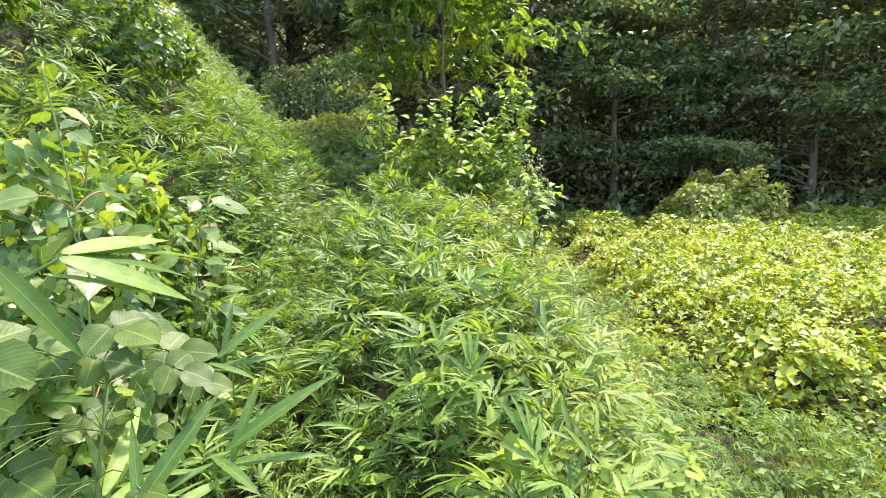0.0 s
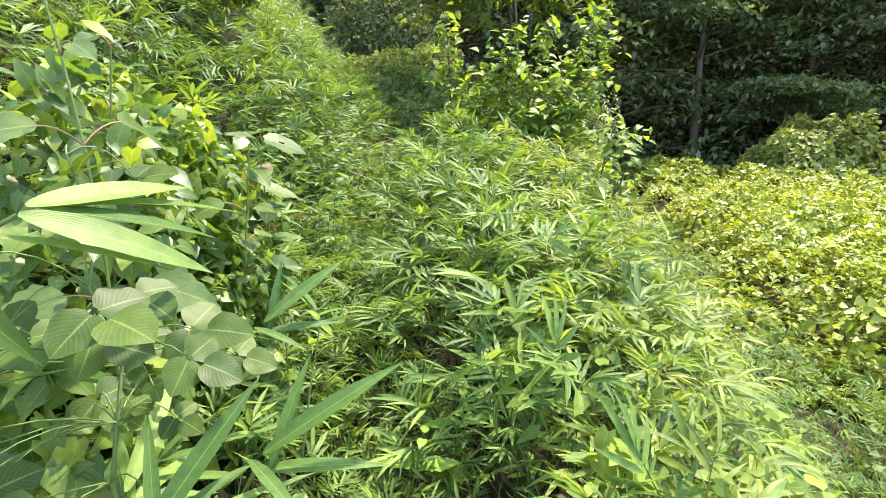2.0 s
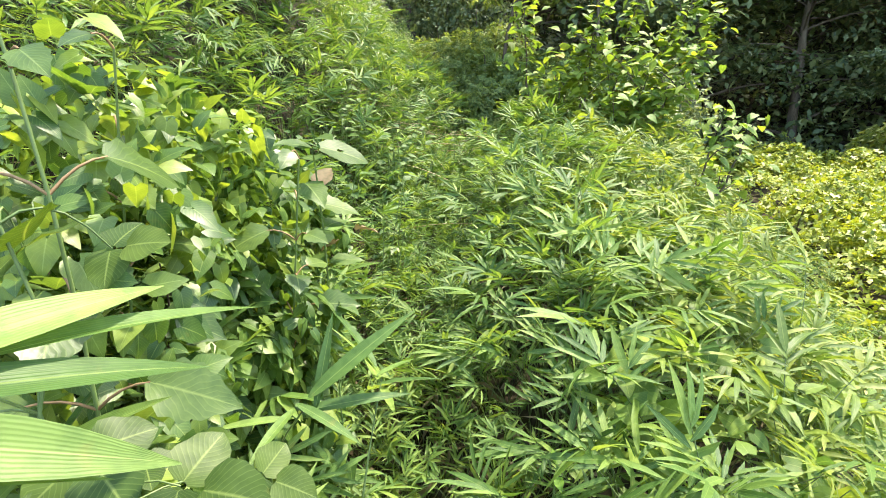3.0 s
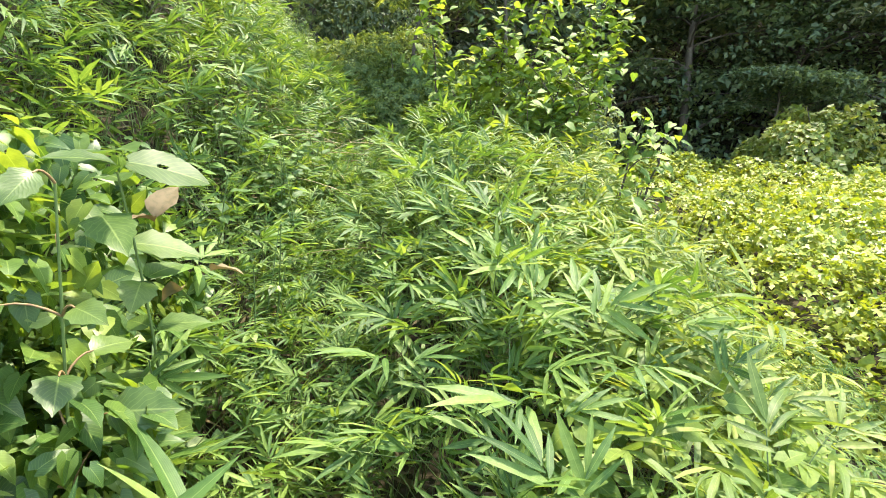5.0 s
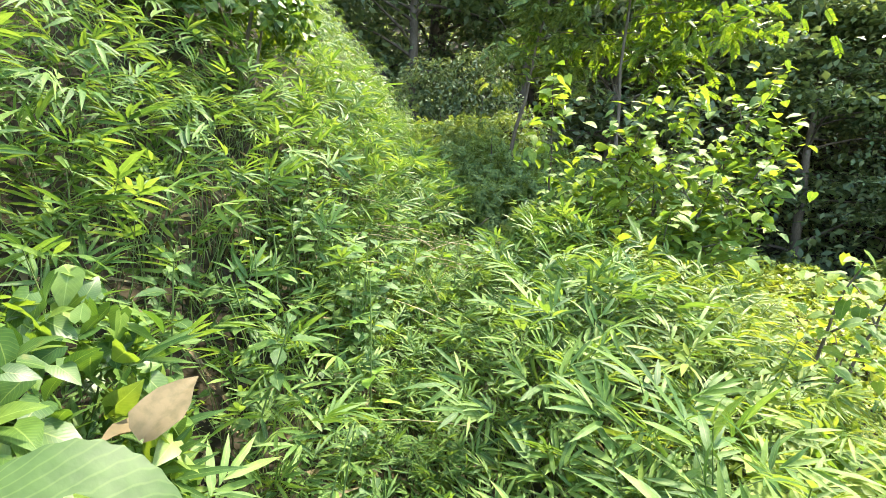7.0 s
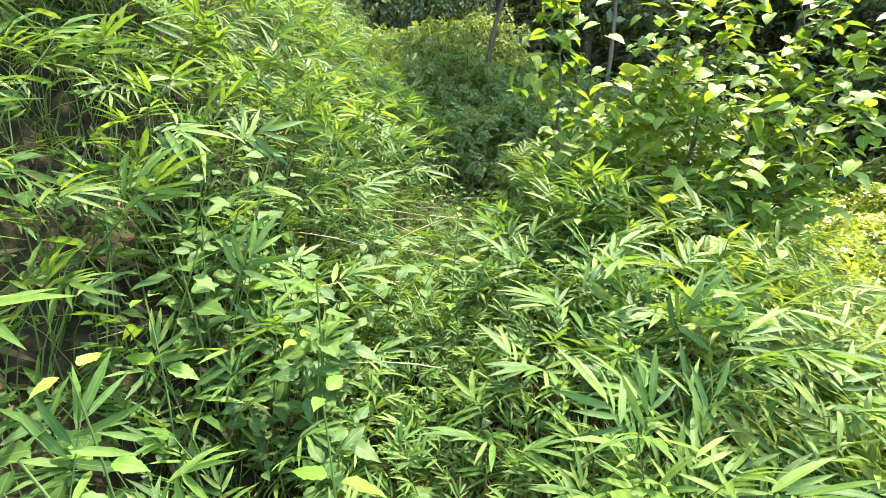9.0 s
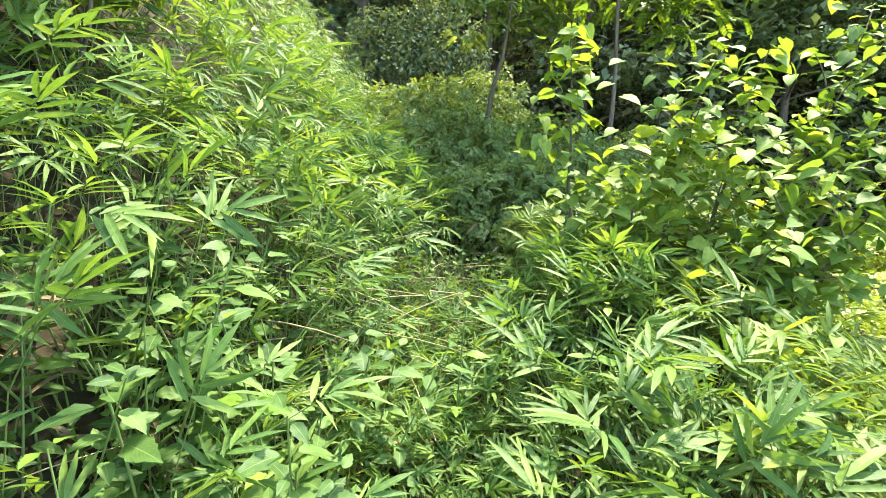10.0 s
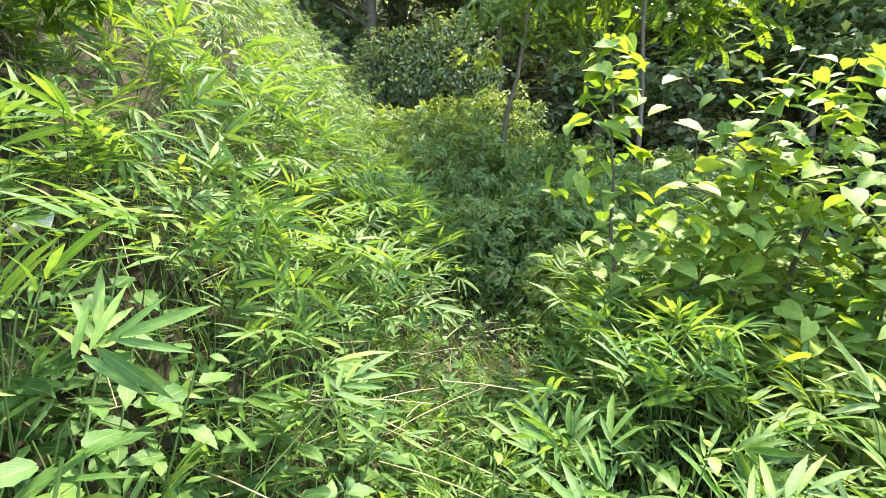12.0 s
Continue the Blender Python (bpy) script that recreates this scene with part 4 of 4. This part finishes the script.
def low_weed(name, x, y, h, pairs, size, mat, piece, key, label, category="weed", group="low weeds"):
    root = rooted(name, x, y, label, category, group)
    pts = limb((0, 0, -0.04), (R4.normal(0, 0.05), R4.normal(-0.02, 0.05), h), (R4.normal(0, 0.02), 0, 0), 9)
    part("stem", mesh_of("stem", tube(pts, np.linspace(0.0035, 0.0018, 9), 5), CULM), root)
    mesh = leaf_mesh(key, piece, mat)
    for k in range(pairs):
        t = 0.4 + 0.6 * k / max(1, pairs - 1)
        base = pts[min(8, int(t * 8))]
        for s in (0, math.pi):
            a = k * math.pi / 2 + s + R4.uniform(-0.25, 0.25)
            L = size * R4.uniform(0.8, 1.15) * (0.6 if k == pairs - 1 else 1)
            out = np.array([math.cos(a), math.sin(a), R4.uniform(-0.15, 0.35)])
            leaf_on(root, mesh, base + out * 0.02, base + out * (0.02 + L), (R4.normal(0, 0.25), R4.normal(-0.1, 0.25), 1), 0.8)
    return root


for x, y, z, s in ((-0.18, 1.6, 0.70, 0.085), (-0.32, 1.5, 0.64, 0.09), (-1.61, 3.61, 1.36, 0.085), (-1.12, 3.5, 1.30, 0.09), (-1.55, 3.39, 1.38, 0.075), (-1.46, 4.07, 1.48, 0.08), (-1.07, 4.55, 1.42, 0.075), (-0.79, 5.45, 1.5, 0.10), (-0.64, 4.68, 1.42, 0.07), (0.05, 1.7, 0.62, 0.06), (-0.05, 2.1, 0.72, 0.055)):
    low_weed("broadleaf_weed", x, y, z + 0.02 - float(land(x, y)), 4, s, FRESH if s < 0.095 else KUDZU, OVATE_FINE, "weed" + str(s < 0.095), "light green weed with a rosette of broad toothed leaves")
base_weed = [low_weed("nettle_weed", -1.62, 4.15, 0.55, 7, 0.068, NETTLE, OVATE_FINE, "nettle", "nettle-like weed with toothed opposite leaves"),
             low_weed("nettle_weed", -1.78, 4.35, 0.48, 6, 0.07, NETTLE, OVATE_FINE, "nettle", "nettle-like weed with toothed opposite leaves"),
             low_weed("palmate_vine", -0.72, 1.75, 0.62, 3, 0.07, HEART, PALMATE, "palmate", "scrambling vine with leaves of five leaflets", "vine")]
for i in range(45):
    k = i % 3
    if k < 2:
        x, y = (R4.uniform(-2.15, -1.3), R4.uniform(2.6, 4.9)) if i % 4 else (R4.uniform(-2.4, -0.3), R4.uniform(4.6, 6.6))
    else:
        x, y = R4.uniform(-1.25, -0.95), R4.uniform(1.35, 3.0)
    copy_thing(base_weed[k], plant_pose(x, y, R4.uniform(1.0, 1.35) if k < 2 else R4.uniform(0.7, 1.0), 9))

for i in range(62):
    copy_thing(base_weed[i % 2], plant_pose(R4.uniform(-2.05, -1.3), R4.uniform(3.75, 4.55), R4.uniform(0.8, 1.2), 14))

# ---- shrubs and slender trees beyond the path ----
bush("dark_bush", R5, 4200, (-1.75, 11.0, 2.0), (0.95, 0.8, 0.85), (0.045, 0.085), BUSH, "olive-green bush under the slender tree", HEX)
bush("dark_bush", R5, 3400, (-0.75, 9.3, 1.45), (0.85, 0.7, 0.75), (0.05, 0.09), BUSH, "leafy green bush at the end of the path", HEX)
bush("dark_bush", R5, 2600, (-1.2, 8.0, 1.25), (0.7, 0.6, 0.45), (0.035, 0.07), BUSH, "low bush with small dark leaves at the foot of the bank", HEX)
bush("dark_bush", R5, 3200, (-3.5, 5.0, 3.3), (0.9, 0.8, 0.75), (0.045, 0.085), BUSH, "dark shaded bush on the bank", HEX)
bush("dark_bush", R5, 3200, (-3.2, 3.0, 2.6), (0.8, 0.8, 0.7), (0.05, 0.095), HEART, "bush overgrown with vines high on the bank", HEART_PLAIN)
bush("dark_bush", R5, 2600, (-2.75, 4.75, 2.45), (0.6, 0.55, 0.55), (0.04, 0.075), HEART, "vine-covered bush standing out of the bank", HEX_HEART)
bush("dark_bush", R5, 3600, (-5.2, 8.2, 4.9), (1.3, 1.2, 1.1), (0.06, 0.11), BUSH, "dark bush along the top of the bank", HEX)
bush("dark_bush", R5, 3000, (-3.0, 13.0, 3.0), (1.4, 1.0, 1.3), (0.06, 0.11), FOREST, "dark bush before the wood", HEX)
bush("dark_bush", R5, 3600, (0.9, 11.5, 1.0), (1.4, 1.0, 1.1), (0.06, 0.11), FOREST, "dark bush before the wood", HEX)
bush("dark_bush", R5, 2200, (0.4, 7.0, 0.9), (0.8, 0.6, 0.5), (0.045, 0.08), BUSH, "low green bush behind the mulberry", HEX)

for bx, by, bz, br, bh in ((-1.0, 7.4, 1.2, 0.6, 0.55), (-0.35, 7.9, 1.25, 0.7, 0.65), (-1.75, 8.9, 1.6, 0.65, 0.6), (0.25, 8.6, 1.3, 0.8, 0.75), (-2.3, 10.0, 2.0, 0.8, 0.6), (-0.55, 6.7, 1.1, 0.45, 0.4)):
    bush("ferny_shrub", R5, int(2100 * br), (bx, by, bz), (br, br * 0.9, bh), (0.06, 0.13), BUSH, "soft green shrub with fine feathery leaves in the gully", FEATHER, 5, 0.1, "shrub")
slim = tree(R5, "slender_tree", 3.9, 1.0, 620, (0.16, 0.28), BUSH, "slender young tree with fine feathery leaves", 26, 0.62, PINNATE, 0.045, 0.3)
slim.matrix_basis = pose(-1.36, 9.8, float(land(-1.36, 9.8)))
slim["group"] = ""
glow_tree = tree(R5, "leafy_tree", 5.8, 1.9, 2500, (0.20, 0.34), BRIGHT, "leafy tree with bright drooping compound leaves", 40, 0.46, PINNATE, 0.035, 0.5)
glow_tree.matrix_basis = pose(0.15, 9.6, float(land(0.15, 9.6)))
glow_tree["group"] = ""

# ---- creepers over the bamboo grass ----
x, y = scatter(R5, 4600, -4.5, -1.4, 5.0, 10.0, lambda x, y: np.sin(2.3 * x + y) + np.sin(1.7 * y - x) > 0.5)
carpet("bank_creeper", HEART_PLAIN, x, y, land(x, y) + 0.62, R5.uniform(0.028, 0.06, len(x)), HEART, "small-leaved creepers scrambling over the bank", "creeper", R5, 0.6, 0.12)
x, y = scatter(R5, 3200, -0.15, 1.2, 1.0, 6.2, lambda x, y: x > 0.0 + 0.1 * np.sin(2 * y))
carpet("brow_creeper", HEART_PLAIN, x, y, land(x, y) + 0.5, R5.uniform(0.04, 0.09, len(x)), MULBERRY, "light green creepers among the bamboo grass on the brow", "creeper", R5, 0.5, 0.12)

x, y = scatter(R5, 9000, 0.6, 4.0, 0.8, 8.5, lambda x, y: (x < field_edge(y) + 0.1) & (np.sin(2.9 * x + 1.3 * y) + np.sin(2.1 * y - 1.9 * x) > -0.1))
carpet("slope_creeper", HEX_HEART, x, y, land(x, y) + 0.42, R5.uniform(0.022, 0.05, len(x)), BUSH, "small-leaved creepers over the short grass of the slope", "creeper", R5, 0.6, 0.1)
for i in range(30):
    x, y = R5.uniform(3.0, 12.0), R5.uniform(2.5, 13.5)
    if x < field_edge(y) + 0.5 or y < 4:
        continue
    r = R5.uniform(0.45, 1.1)
    bush("creeper_mound", R5, int(900 * r), (x, y, float(land(x, y)) + 0.35), (r, r * 0.9, r * 0.66), (0.05, 0.1), (FIELD, MOUND, FIELD, BUSH)[i % 4], "small hummock of creepers in the sunlit field", HEX_HEART, 3, 0.0, "creeper")

n = 3000
x, y = R5.uniform(-2.1, 0.3, n), R5.uniform(3.4, 7.0, n)
f = np.stack([R5.normal(0, 0.55, n), R5.normal(0, 0.55, n), np.ones(n)], 1)
stuff("path_grass", spread(blade([(0, 0.012), (0.5, 0.012), (1, 0.002)], (-1, 0, 1), 0.3, 0.5), np.stack([x, y, land(x, y)], 1), frames_of(f, R5.normal(0, 1, (n, 3))), R5.uniform(0.15, 0.34, n)), SASA, "fine green grass blades between the stalks", "grass")

x, y = scatter(R5, 11000, -3.0, 0.7, 2.2, 7.2, lambda x, y: np.sin(2.7 * x + 1.1 * y) + np.sin(3.3 * y - 1.7 * x) > -0.9)
carpet("ground_creeper", HEX_HEART, x, y, land(x, y) + 0.3, R5.uniform(0.018, 0.04, len(x)), NETTLE, "low small-leaved plants covering the ground between the stalks", "creeper", R5, 0.5, 0.1)

# ---- dry stuff ----
n = 5200
x, y = R5.uniform(-2.4, 1.2, n), R5.uniform(0.6, 7.0, n)
carpet("leaf_litter", SASA_PLAIN, x, y, land(x, y) + 0.03 + R5.exponential(0.05, n), R5.uniform(0.08, 0.16, n), DEAD, "dry brown fallen leaves among the stems", "leaf litter", R5, 0.4, 0.015)
n = 95
x, y = R5.normal(-1.55, 0.35, n), R5.normal(5.0, 0.6, n)
spots = np.stack([x, y, land(x, y) + R5.uniform(0.12, 0.42, n)], 1)
f = np.stack([R5.normal(0.5, 0.6, n), R5.normal(0, 0.6, n), R5.normal(0, 0.2, n)], 1)
stuff("dry_stalks", spread(tube(limb((0, 0, 0), (0, 1, 0), (0, 0, 0.03), 4), [0.006, 0.006, 0.005, 0.003], 4), spots, frames_of(f, np.tile([0, 0, 1.0], (n, 1))), R5.uniform(0.18, 0.42, n)), STRAW, "cut straw-coloured stalks lying on the path", "dry stalks")
n = 800
x, y = R5.normal(2.65, 0.5, n), R5.normal(2.75, 0.3, n)
f = np.stack([R5.normal(0, 0.35, n), R5.normal(0, 0.35, n), np.ones(n)], 1)
stuff("grass_tuft", spread(blade([(0, 0.006), (0.4, 0.007), (0.75, 0.005), (1, 0.001)], (-1, 0, 1), 0.3, 0.35), np.stack([x, y, land(x, y)], 1), frames_of(f, R5.normal(0, 1, (n, 3))), R5.uniform(0.25, 0.5, n)), FIELD, "tuft of pale yellowish grass at the edge of the field", "grass")
for lx, ly, lz, mat, label, s in ((-2.1, 4.53, 1.82, BLEACHED, "bleached white leaf caught in the bamboo grass", 0.13), (-1.0, 2.46, 1.04, DEAD, "curled brown dead leaf", 0.09), (-1.04, 2.36, 1.02, DEAD, "curled brown dead leaf", 0.08), (-1.16, 2.47, 1.2, DEAD, "curled brown dead leaf", 0.12), (-1.22, 2.55, 1.16, DEAD, "curled brown dead leaf", 0.1), (-1.55, 5.1, 1.1, DEAD, "curled brown dead leaf", 0.10), (-1.3, 4.4, 1.0, DEAD, "curled brown dead leaf", 0.12)):
    ob = new("dead_leaf", mesh_of("dead_leaf", blade([(0, 0.03), (0.1, 0.2), (0.25, 0.3), (0.45, 0.33), (0.65, 0.27), (0.85, 0.13), (1, 0.01)], (-1, -0.5, 0, 0.5, 1), 0.5, 0.5, 0.05, 0.3), mat))
    ob.matrix_basis = pose(lx, ly, lz, R4.uniform(-20, 60), R4.uniform(-30, 30), R4.uniform(0, 360)) @ Matrix.Scale(s, 4)
    tagged(ob, label, "dead leaf")
